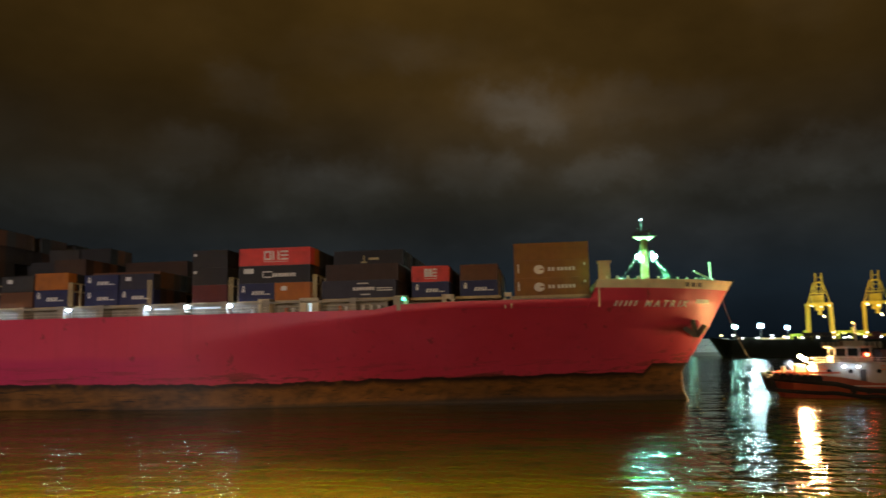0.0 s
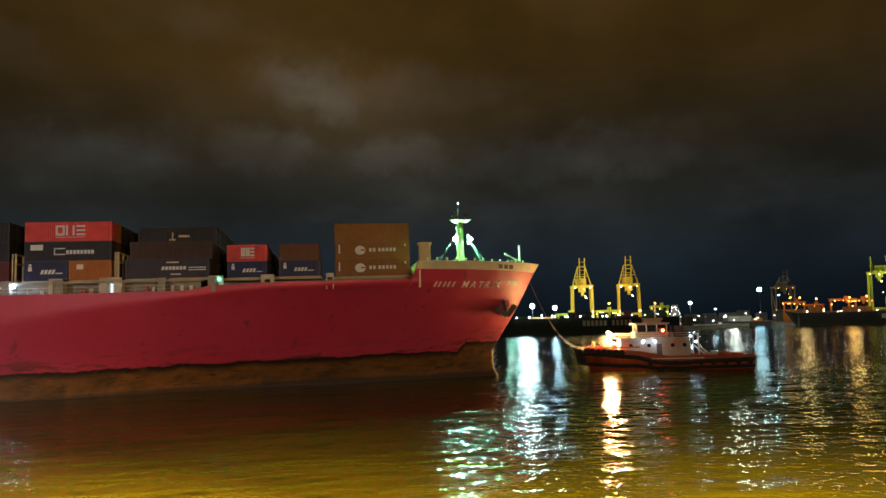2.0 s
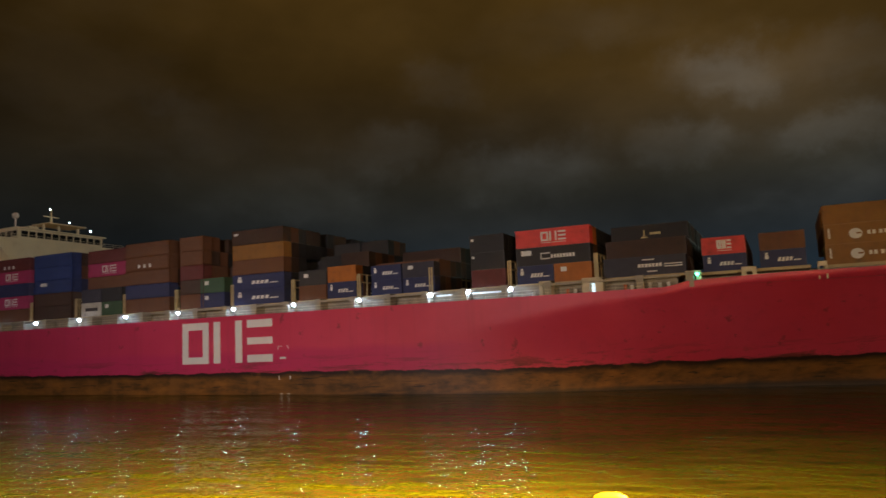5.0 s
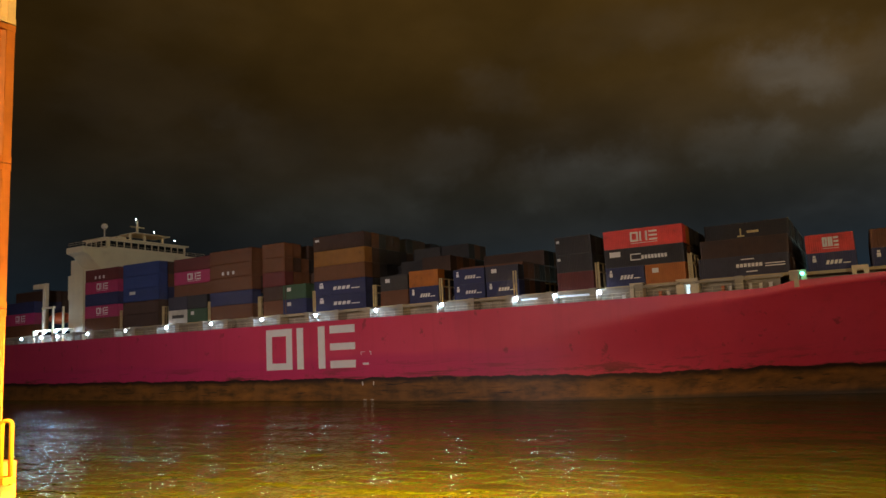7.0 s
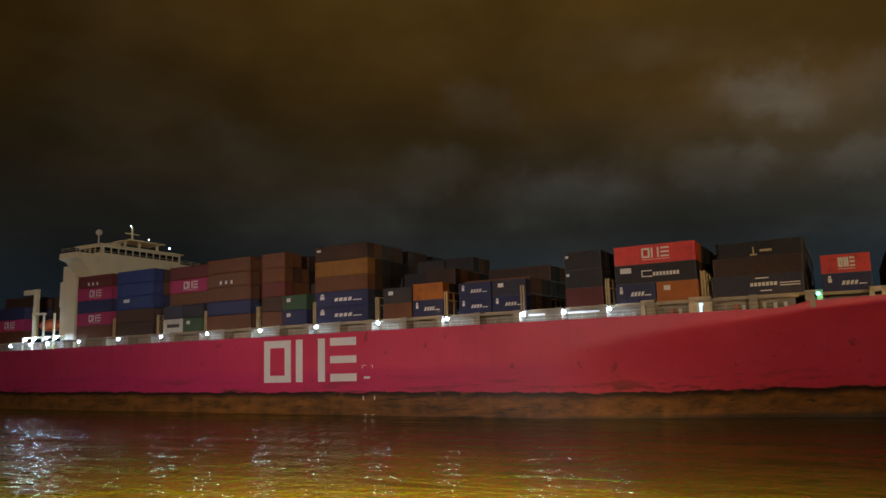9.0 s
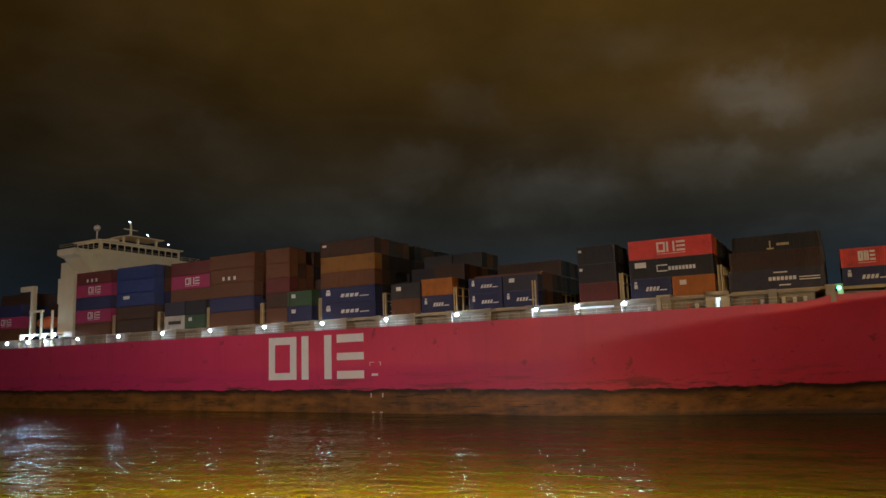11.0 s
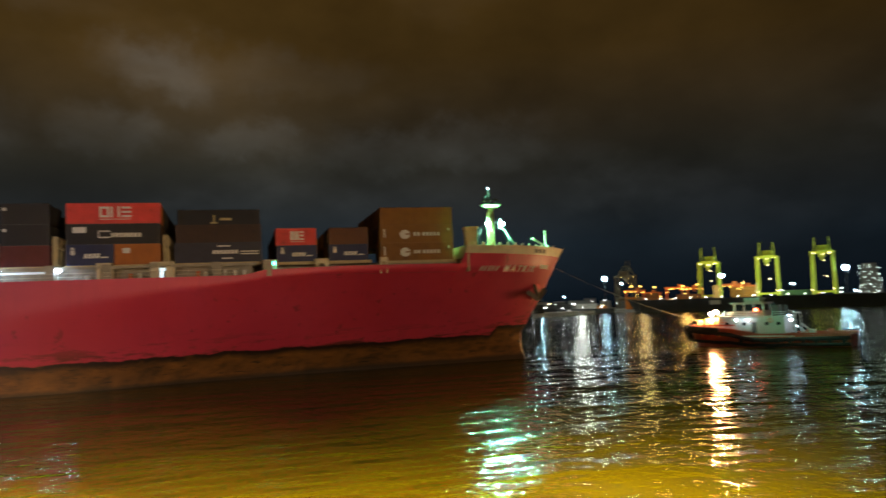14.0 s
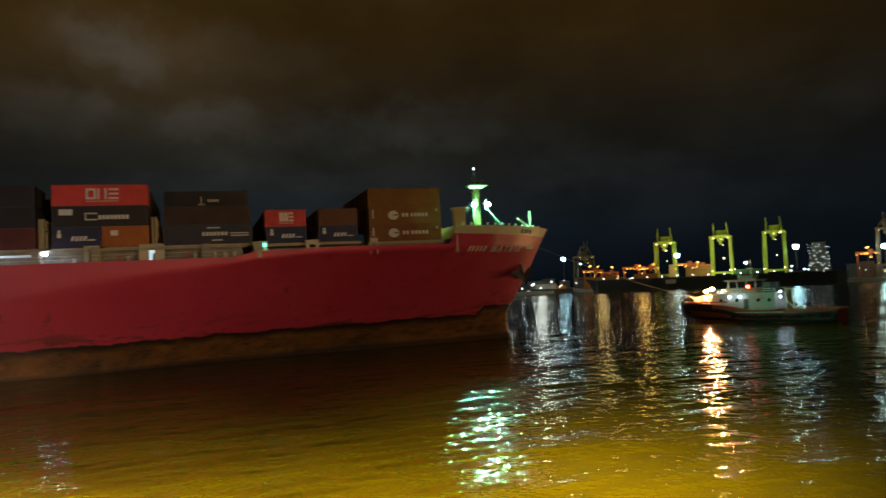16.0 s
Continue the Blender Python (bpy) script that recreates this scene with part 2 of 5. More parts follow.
def water_material():
    """Murky harbour water: olive body, small wind ripples over a slow swell."""
    m = bpy.data.materials.new("harbour_water")
    m.use_nodes = True
    nt = m.node_tree
    n, l = nt.nodes.new, nt.links.new
    nt.nodes.remove(nt.nodes["Principled BSDF"])
    out = nt.nodes["Material Output"]
    body = n("ShaderNodeBsdfDiffuse")
    body.inputs["Color"].default_value = (0.070, 0.080, 0.002, 1)
    skin = n("ShaderNodeBsdfGlossy")
    skin.inputs["Roughness"].default_value = 0.075
    fres = n("ShaderNodeFresnel")
    fres.inputs["IOR"].default_value = 1.33
    both = n("ShaderNodeMixShader")
    l(fres.outputs[0], both.inputs[0])
    l(body.outputs[0], both.inputs[1])
    l(skin.outputs[0], both.inputs[2])
    l(both.outputs[0], out.inputs["Surface"])
    co = n("ShaderNodeTexCoord")
    total = None
    for scale, detail, weight, rot, sy in ((0.12, 1, 0.16, 4, 1.0), (0.28, 2, 0.22, 12, 1.05), (0.62, 2, 0.18, -6, 0.85), (1.7, 2, 0.060, 9, 0.8), (4.2, 1, 0.012, -14, 0.9)):
        mp = n("ShaderNodeMapping")
        mp.inputs["Rotation"].default_value = (0, 0, radians(rot))
        mp.inputs["Scale"].default_value = (1, sy, 1)
        l(co.outputs["Object"], mp.inputs[0])
        t = n("ShaderNodeTexNoise")
        t.inputs["Scale"].default_value, t.inputs["Detail"].default_value, t.inputs["Roughness"].default_value = scale, detail, 0.45
        l(mp.outputs[0], t.inputs["Vector"])
        w = n("ShaderNodeMath")
        w.operation = "MULTIPLY_ADD"
        w.inputs[1].default_value = weight
        l(t.outputs["Fac"], w.inputs[0])
        if total:
            l(total, w.inputs[2])
        total = w.outputs[0]
    bp = n("ShaderNodeBump")
    bp.inputs["Strength"].default_value, bp.inputs["Distance"].default_value = 1.0, 1.0
    # cat's-paws: long patches where the wind roughens or calms the surface
    gust_at = n("ShaderNodeMapping")
    gust_at.inputs["Scale"].default_value = (0.35, 1.0, 1.0)
    l(co.outputs["Object"], gust_at.inputs[0])
    gust = n("ShaderNodeTexNoise")
    gust.inputs["Scale"].default_value, gust.inputs["Detail"].default_value, gust.inputs["Roughness"].default_value = 0.11, 3.0, 0.6
    l(gust_at.outputs[0], gust.inputs["Vector"])
    paws = n("ShaderNodeMapRange")
    for key, v in (("From Min", 0.36), ("From Max", 0.62), ("To Min", 0.7), ("To Max", 1.2)):
        paws.inputs[key].default_value = v
    l(gust.outputs["Fac"], paws.inputs["Value"])
    level = n("ShaderNodeMath")
    level.operation = "SUBTRACT"
    level.inputs[1].default_value = 0.316
    l(total, level.inputs[0])
    rough = n("ShaderNodeMath")
    rough.operation = "MULTIPLY"
    l(level.outputs[0], rough.inputs[0])
    l(paws.outputs[0], rough.inputs[1])
    l(rough.outputs[0], bp.inputs["Height"])
    l(bp.outputs[0], skin.inputs["Normal"])
    l(bp.outputs[0], fres.inputs["Normal"])
    return m


HULL = hull_material()
WATER = water_material()
CREAM = mat("cream_paint", (0.62, 0.55, 0.38), 0.5, var=0.15, scale=0.6, dirt=(0.36, 0.27, 0.15))
PASSAGE = mat("weathered_grey_buff", (0.30, 0.27, 0.21), 0.65, var=0.25, scale=0.8, dirt=(0.16, 0.11, 0.07))
DECK = mat("deck_red", (0.16, 0.06, 0.04), 0.75, var=0.3)
BLOCKPAINT = mat("block_paint", (0.80, 0.72, 0.50), 0.5, var=0.12, scale=0.25, dirt=(0.55, 0.44, 0.26))
WHITE = mat("white_paint", (0.74, 0.72, 0.66), 0.5, var=0.08, scale=0.5)
MARK = mat("white_marking", (0.72, 0.72, 0.70), 0.6, var=0.06, scale=0.8)
STEEL = mat("dark_steel", (0.07, 0.065, 0.06), 0.55, 0.3, var=0.3)
HOUSE = mat("weathered_white", (0.38, 0.345, 0.28), 0.55, var=0.18, scale=0.7, dirt=(0.26, 0.19, 0.12))
BUFF = mat("buff_steel", (0.45, 0.36, 0.19), 0.6, var=0.25, scale=1.2)
MASTGREEN = mat("mast_paint", (0.34, 0.36, 0.16), 0.5, var=0.1)
RUBBER = mat("black_rubber", (0.02, 0.02, 0.02), 0.85, var=0.3)
TUGRED = mat("tug_red", (0.32, 0.060, 0.026), 0.55, var=0.4, scale=0.7, dirt=(0.09, 0.028, 0.016))
GLASS = mat("dark_glass", (0.015, 0.018, 0.02), 0.08, var=0.1)
ROPE = mat("pale_rope", (0.34, 0.30, 0.22), 0.9, var=0.15)
SAFETY = mat("safety_yellow", (0.55, 0.28, 0.010), 0.55, var=0.12, scale=3)
ORANGE = mat("orange_red_paint", (0.55, 0.13, 0.03), 0.55, var=0.2, scale=2)
COOL = glow("cool_lamp", (0.62, 0.85, 1.0), 60)
DOORGLOW = glow("doorway_glow", (0.62, 0.85, 1.0), 1.3)
STRIP = glow("strip_light", (0.62, 0.85, 1.0), 0.5)
COOLBIG = glow("cool_floodlight", (0.50, 0.70, 1.0), 125)
GREENLAMP = glow("green_white_lamp", (0.26, 1.0, 0.64), 11000)
SIDEGREEN = glow("green_side_light", (0.1, 1.0, 0.6), 9)
WARMLAMP = glow("warm_lamp", (1.0, 0.56, 0.20), 3400)
REDLAMP = glow("red_lamp", (1.0, 0.08, 0.03), 60)
TUGCOOL = glow("tug_cool_lamp", (0.6, 0.8, 1.0), 100)

# ---------------------------------------------------------------- mesh helpers


def box(bm, x0, x1, y0, y1, z0, z1):
    v = [bm.verts.new(p) for p in ((x0, y0, z0), (x1, y0, z0), (x1, y1, z0), (x0, y1, z0), (x0, y0, z1), (x1, y0, z1), (x1, y1, z1), (x0, y1, z1))]
    for f in ((3, 2, 1, 0), (4, 5, 6, 7), (0, 1, 5, 4), (1, 2, 6, 5), (2, 3, 7, 6), (3, 0, 4, 7)):
        bm.faces.new([v[i] for i in f])


def rod(bm, p0, p1, r0, r1=None, seg=8):
    p0, p1 = Vector(p0), Vector(p1)
    r1 = r0 if r1 is None else r1
    q = (p1 - p0).to_track_quat("Z", "Y")
    rings = []
    for p, r in ((p0, r0), (p1, r1)):
        rings.append([bm.verts.new(p + q @ Vector((r * math.cos(2 * math.pi * i / seg), r * math.sin(2 * math.pi * i / seg), 0))) for i in range(seg)])
    for i in range(seg):
        j = (i + 1) % seg
        bm.faces.new((rings[0][i], rings[0][j], rings[1][j], rings[1][i]))
    bm.faces.new(rings[0][::-1])
    bm.faces.new(rings[1])


def ball(bm, c, r, seg=8):
    bmesh.ops.create_icosphere(bm, subdivisions=2 if seg > 6 else 1, radius=r, matrix=Matrix.Translation(c))


def beam(bm, p0, p1, w, h=None):
    """A square bar from p0 to p1."""
    h = h or w
    p0, p1 = Vector(p0), Vector(p1)
    q = (p1 - p0).to_track_quat("Z", "Y")
    r = []
    for p in (p0, p1):
        r.append([bm.verts.new(p + q @ Vector((sx * w / 2, sy * h / 2, 0))) for sx, sy in ((-1, -1), (1, -1), (1, 1), (-1, 1))])
    for i in range(4):
        j = (i + 1) % 4
        bm.faces.new((r[0][i], r[0][j], r[1][j], r[1][i]))
    bm.faces.new(r[0][::-1])
    bm.faces.new(r[1])


def sweep(bm, pts, r, seg=8):
    """One connected tube through the points."""
    pts = [Vector(p) for p in pts]
    rings = []
    for i, p in enumerate(pts):
        d = (pts[min(i + 1, len(pts) - 1)] - pts[max(i - 1, 0)]).normalized()
        q = d.to_track_quat("Z", "Y")
        rings.append([bm.verts.new(p + q @ Vector((r * math.cos(2 * math.pi * k / seg), r * math.sin(2 * math.pi * k / seg), 0))) for k in range(seg)])
    for a, b in zip(rings, rings[1:]):
        for k in range(seg):
            bm.faces.new((a[k], a[(k + 1) % seg], b[(k + 1) % seg], b[k]))
    bm.faces.new(rings[0][::-1])
    bm.faces.new(rings[-1])


def mesh_of(name, bm, material, smooth=False):
    bmesh.ops.recalc_face_normals(bm, faces=bm.faces)
    me = bpy.data.meshes.new(name)
    bm.to_mesh(me)
    bm.free()
    if smooth:
        for p in me.polygons:
            p.use_smooth = True
    me.materials.append(material)
    return me


def part(name, bm, material, parent=None, label="", smooth=False):
    ob = new(name, mesh_of(name, bm, material, smooth))
    if parent:
        ob.parent = parent
    if label:
        ob["label"] = label
    return ob


def empty(name, label, category, group="", kind=""):
    return tagged(new(name), label, category, group, kind)


def boxes(*bs):
    bm = bmesh.new()
    for b in bs:
        box(bm, *b)
    return bm


def rods(r, *ps, seg=8):
    bm = bmesh.new()
    for a, b in ps:
        rod(bm, a, b, r, seg=seg)
    return bm


# ---------------------------------------------------------------- motion of the ship and the tug
TRIM = 0.54
CENTRE = 137.0
STEPS = [i * 1.0 for i in range(17)]


def ship_pose(t):
    return pose(2.77 * t - 0.01446 * t * t, CENTRE - 0.537 * t, 0, 0, -TRIM, -0.296 * t)


def tug_pose(t):
    return pose(56.7 + 4.04 * t, 141.5 - 1.338 * t, 0, 0, 0, 171.9 - 3.585 * t)


CARGO = []   # things that ride on the ship: object and its place aboard


def aboard(ob, m):
    CARGO.append((ob, m))
    ob.matrix_basis = ship_pose(0) @ m
    return ob


# ---------------------------------------------------------------- water
bm = bmesh.new()
box(bm, -2600, 2600, -1800, 3200, -0.5, 0.0)
tagged(part("water", bm, WATER), "murky olive harbour water with small ripples", "water", kind="structure")

# ---------------------------------------------------------------- container ship
ship = empty("container_ship", "large magenta container ship with rusty boot topping, moving under tow", "ship")


def interp(x, table):
    if x <= table[0][0]:
        return table[0][1]
    for (a, va), (b, vb) in zip(table, table[1:]):
        if x <= b:
            u = (x - a) / (b - a)
            return va + (vb - va) * u
    return table[-1][1]


DECK_HALF = [(-300, 17), (-285, 20.5), (-262, 21.4), (-34, 21.4), (-20, 21.0), (-8, 20.2), (2, 19.0), (10, 17.6), (18, 14.2), (25, 9.8), (30, 5.6), (34.3, 0.0)]
WATER_HALF = [(-300, 8), (-270, 16), (-240, 20.6), (-210, 21.4), (-66, 21.4), (-54, 20.2), (-44, 17.2), (-34, 13.2), (-24, 9.6), (-12, 6.6), (0, 4.4), (10, 2.7), (18, 1.2), (24.6, 0.0)]
STEM = [(-3.0, 26.5), (0.0, 25.4), (1.2, 24.8), (2.6, 24.6), (4.6, 24.7), (6.0, 25.6), (8.6, 27.3), (11.6, 29.3), (16.3, 31.9), (18.2, 33.0), (20.3, 34.3)]
KNUCKLE = [(-66, 9.0), (-50, 11.6), (-40, 13.2), (-30, 14.4), (-20, 15.4), (-12, 15.95), (6, 16.3)]


def top_of(x):
    """Height of the hull's upper edge along the ship."""
    if x > 9.7:
        return 19.75 + 0.012 * (x - 9.7)
    return interp(x, [(-25.5, 15.65), (-24.2, 15.9), (-22.8, 16.4), (-10, 16.75), (9.7, 16.8)])


def half_at(x, z):
    """Half breadth of the hull at a station and height: fine below, flared up to the knuckle, plumb above it."""
    kn = interp(x, KNUCKLE)
    k = max(0.0, (x + 30.0) / 64.3)
    d = interp(x, DECK_HALF)
    w = interp(x if x <= -30 else -30 + k * 54.6, WATER_HALF)
    if z >= kn:
        return d
    s = (max(0.0, z) / kn) ** 1.55
    return w + (d - w) * s


def hull_skin(z_lo, z_hi_fn, n_z, xs, inset=0.0):
    """Both sides of the hull between two heights, drawn in to the raked stem."""
    bm = bmesh.new()
    grid = {}
    for i, x in enumerate(xs):
        for j in range(n_z + 1):
            zt = z_hi_fn(min(x, 34.0))
            z = z_lo(x) + (zt - z_lo(x)) * j / n_z
            reach = interp(z, STEM)
            # stations forward of the shoulder close up on the stem at that height
            x0 = -30.0
            xx = x if x <= x0 else x0 + (x - x0) * (reach - x0) / (34.3 - x0)
            b = half_at(x, z)
            for sgn in (-1, 1):
                grid[i, j, sgn] = bm.verts.new((xx, sgn * (b - inset), z))
    for i in range(len(xs) - 1):
        for j in range(n_z):
            for sgn in (-1, 1):
                q = (grid[i, j, sgn], grid[i + 1, j, sgn], grid[i + 1, j + 1, sgn], grid[i, j + 1, sgn])
                bm.faces.new(q if sgn < 0 else q[::-1])
    bmesh.ops.remove_doubles(bm, verts=bm.verts, dist=0.004)
    return bm


XS = [-300, -292, -285, -275, -262, -240, -210] + [-200 + 5 * i for i in range(34)] + [-30 + 2.0 * i for i in range(15)] + [-1 + 1.5 * i for i in range(7)] + [9.4, 9.72] + [11 + 1.4 * i for i in range(16)] + [33.2, 33.9, 34.3]
XS = sorted({round(x, 3) for x in XS})


def hull_top(x):
    return min(top_of(x), 18.45) if x > 9.7 else top_of(x)


part("hull", hull_skin(lambda x: -3.0, hull_top, 60, XS), HULL, ship, "magenta topsides, rust-brown bottom paint", True)
fore = [x for x in XS if x >= 9.7]
part("forecastle_bulwark", hull_skin(lambda x: 18.45, top_of, 3, fore), CREAM, ship, "cream bulwark round the bow")
part("bulwark_lining", hull_skin(lambda x: 17.4, top_of, 3, fore, 0.25), CREAM, ship)


def deck_plate(xs, z_fn, inset):
    bm = bmesh.new()
    prev = None
    for x in xs:
        b = max(0.02, interp(x, DECK_HALF) - inset)
        xx = x if x <= -30 else -30 + (x + 30) * (interp(z_fn(x), STEM) - 0.3 + 30) / 64.3
        cur = [bm.verts.new((xx, -b, z_fn(x))), bm.verts.new((xx, b, z_fn(x)))]
        if prev:
            bm.faces.new((prev[0], cur[0], cur[1], prev[1]))
        prev = cur
    return bm


part("main_deck", deck_plate([x for x in XS if x <= 9.72], lambda x: 15.5, 0.12), DECK, ship)
part("forecastle_deck", deck_plate(fore, lambda x: 17.6, 0.12), DECK, ship)
bm = bmesh.new()
box(bm, 9.5, 9.75, -17.4, 17.4, 15.5, 19.8)
part("breakwater", bm, CREAM, ship)
bm = bmesh.new()
for x0, x1, y in ((-300, -25.6, 21.3),):
    for s in (-1, 1):
        box(bm, -262, x1, s * y - 0.06, s * y + 0.06, 15.5, 15.72)
part("gunwale", bm, HULL, ship)

# white marks painted on the side: plain shapes
def side_mark(name, bs, y=-21.46):
    bm = bmesh.new()
    for x0, x1, z0, z1 in bs:
        box(bm, x0, x1, y, y + 0.05, z0, z1)
    return part(name, bm, MARK, ship, "plain white painted shape")


side_mark("hull_mark", [(-117.7, -116.2, 6.9, 14.8), (-112.6, -111.1, 6.9, 14.8), (-116.2, -112.6, 13.4, 14.8), (-116.2, -112.6, 6.9, 8.2)])
side_mark("hull_mark", [(-109.9, -108.3, 6.9, 14.8), (-104.7, -103.1, 6.9, 14.8)])
side_mark("hull_mark", [(-101.9, -96.1, 13.35, 14.8), (-101.9, -96.1, 10.2, 11.5), (-101.9, -96.1, 6.9, 8.3)])
for mk in [(-94.9, -94.0, 9.6, 9.7), (-93.0, -92.6, 9.6, 9.7), (-94.9, -94.8, 9.1, 9.6), (-92.7, -92.6, 9.1, 9.6), (-94.5, -93.2, 7.3, 7.7), (-94.8, -94.6, 3.6, 4.3), (-92.4, -92.2, 3.6, 4.3), (-94.6, -94.0, 1.0, 1.12), (-93.0, -92.4, 1.0, 1.12)]:
    side_mark("draught_mark", [mk])


def bow_marks():
    """Slanted bars for the name on the bow, laid on the flared plating."""
    for a in (12.0, 12.75, 13.6, 14.35, 15.2):
        bm = bmesh.new()
        vs = []
        for z, dx in ((15.6, 0.0), (16.4, 0.35)):
            for x in (a + dx, a + dx + 0.34):
                best = min(((abs(q[0] - x), q) for q in BOW_ROW[z]), key=lambda r: r[0])[1]
                vs.append(bm.verts.new((x, best[1] - 0.16, z)))
        bm.faces.new((vs[0], vs[1], vs[3], vs[2]))
        r = bmesh.ops.extrude_face_region(bm, geom=bm.faces[:])
        bmesh.ops.translate(bm, vec=(0, 0.13, 0), verts=[g for g in r["geom"] if isinstance(g, bmesh.types.BMVert)])
        part("name_mark", bm, MARK, ship, "plain white slanted bar on the bow")
    # the readable word of the name, letter by letter, wrapped on the plating
    x = 17.0
    for letter, wide in zip("MATRIX", (1.65, 1.45, 1.3, 1.45, 0.65, 1.45)):
        cu = bpy.data.curves.new("letter", "FONT")
        cu.body, cu.size, cu.offset = letter, 1.5, 0.035
        ob = bpy.data.objects.new("letter", cu)
        me = ob.to_mesh()
        bm = bmesh.new()
        bm.from_mesh(me)
        ob.to_mesh_clear()
        bpy.data.objects.remove(ob)
        bpy.data.curves.remove(cu)
        for v in bm.verts:
            up = v.co.y
            px, pz = x + v.co.x + 0.35 * up, 15.5 + up * 0.95
            ys = [min(((abs(q[0] - px), q) for q in BOW_ROW[z]), key=lambda r: r[0])[1][1] for z in (15.6, 16.4)]
            v.co = (px, ys[0] + (ys[1] - ys[0]) * (pz - 15.6) / 0.8 - 0.16, pz)
        r = bmesh.ops.extrude_face_region(bm, geom=bm.faces[:])
        bmesh.ops.translate(bm, vec=(0, 0.13, 0), verts=[g for g in r["geom"] if isinstance(g, bmesh.types.BMVert)])
        part("name_letter", bm, MARK, ship, "white painted letter on the bow")
        x += wide


def bow_row(z):
    rows = []
    x0 = -30.0
    for k in range(400):
        x = 5 + k * (29.3 / 400)
        reach = interp(z, STEM)
        xx = x0 + (x - x0) * (reach - x0) / (34.3 - x0)
        rows.append((xx, -half_at(x, z)))
    return rows


BOW_ROW = {15.6: bow_row(15.6), 16.4: bow_row(16.4)}


def bow_plate(name, x0, x1, z0, z1, material, label, proud=0.09):
    """A thin plate that follows the bow plating between two stations and heights."""
    bm = bmesh.new()
    lo, hi = bow_row(z0), bow_row(z1)
    prev = None
    for k in range(9):
        x = x0 + (x1 - x0) * k / 8
        cur = []
        for row, z in ((lo, z0), (hi, z1)):
            y = min(row, key=lambda r: abs(r[0] - x))[1]
            cur += [bm.verts.new((x, y - proud, z)), bm.verts.new((x, y + 0.02, z))]
        if prev:
            for a, b in ((0, 2), (2, 3), (3, 1), (1, 0)):
                bm.faces.new((prev[a], cur[a], cur[b], prev[b]))
        else:
            bm.faces.new((cur[0], cur[1], cur[3], cur[2]))
        prev = cur
    bm.faces.new((prev[0], prev[2], prev[3], prev[1]))
    return part(name, bm, material, ship, label)


bow_plate("bow_dash", 26.4, 29.0, 16.1, 16.75, MARK, "white painted dash near the stem")
for k in range(3):
    bow_plate("mooring_port", 24.2 + k * 1.15, 25.1 + k * 1.15, 18.75, 19.45, STEEL, "dark mooring port in the bulwark", 0.05)
bow_marks()

# anchor and its dark recess
row12 = bow_row(12.0)
ax, ay = min(row12, key=lambda r: abs(r[0] - 26.2))
bm = bmesh.new()
ball(bm, (ax - 0.2, ay + 0.6, 12.4), 1.8)
part("anchor_bolster", bm, HULL, ship)
bm = bmesh.new()
beam(bm, (ax - 0.1, ay - 1.2, 13.4), (ax + 0.3, ay - 1.5, 10.7), 0.6)
beam(bm, (ax - 1.5, ay - 1.0, 12.1), (ax + 0.3, ay - 1.55, 10.6), 0.75)
beam(bm, (ax + 1.9, ay - 1.2, 12.4), (ax + 0.3, ay - 1.55, 10.6), 0.75)
part("anchor", bm, STEEL, ship, "dark rusty stockless anchor")
part("hawse_pipe", rods(0.22, ((ax - 0.3, ay - 0.3, 14.7), (ax + 0.1, ay - 1.3, 12.9))), CREAM, ship, "pale hawse pipe rim")

# foremast with its lights
mx, my = 19.0, -2.4   # the mast stands on the centre of the forecastle
bm = bmesh.new()
rod(bm, (mx, my, 17.6), (mx, my, 27.9), 0.62, 0.54, 12)
lo = [bm.verts.new((mx + sx, my + sy, 27.8)) for sx, sy in ((-1.0, -0.5), (1.1, -0.5), (1.1, 0.5), (-1.0, 0.5))]
hi = [bm.verts.new((mx + sx, my + sy, 28.35)) for sx, sy in ((-1.9, -0.7), (2.1, -0.7), (2.1, 0.7), (-1.9, 0.7))]
bm.faces.new(lo[::-1]), bm.faces.new(hi)
for k in range(4):
    bm.faces.new((lo[k], lo[(k + 1) % 4], hi[(k + 1) % 4], hi[k]))
foremast = part("foremast", bm, MASTGREEN, ship, "pale foremast with crosstree", True)
part("mast_ladder", rods(0.035, ((mx - 0.72, my - 0.2, 17.6), (mx - 0.72, my - 0.2, 27.2)), ((mx - 0.72, my + 0.2, 17.6), (mx - 0.72, my + 0.2, 27.2)), *[((mx - 0.72, my - 0.2, 18 + 0.4 * k), (mx - 0.72, my + 0.2, 18 + 0.4 * k)) for k in range(23)], seg=4), MASTGREEN, foremast)
part("mast_top", rods(0.13, ((mx - 1.0, my, 28.3), (mx - 1.0, my, 29.9)), ((mx - 0.3, my, 28.3), (mx - 0.3, my, 31.3)), ((mx + 0.9, my, 28.6), (mx + 0.9, my, 29.7)), ((mx - 1.5, my, 29.0), (mx + 1.6, my, 29.3))), STEEL, foremast)
for dx in (-1.35, 1.35):
    bm = bmesh.new()
    ball(bm, (mx + dx, my - 2.2, 24.55), 0.30)
    part("mast_lamp", bm, GREENLAMP, foremast, "bright greenish-white mast floodlight")
    bm = bmesh.new()
    beam(bm, (mx, my, 25.05), (mx + dx, my - 2.2, 24.95), 0.07)
    part("lamp_bracket", bm, RUBBER, foremast)
    # black block added behind the lamp to keep its light off the mast
    bm = bmesh.new()
    hx, hy = mx + dx * 0.79, my - 2.2 * 0.79
    beam(bm, (hx, hy, 23.6), (hx, hy, 25.5), 0.38)
    part("lamp_housing", bm, RUBBER, foremast)
bm = bmesh.new()
ball(bm, (mx - 0.3, my, 31.4), 0.10)
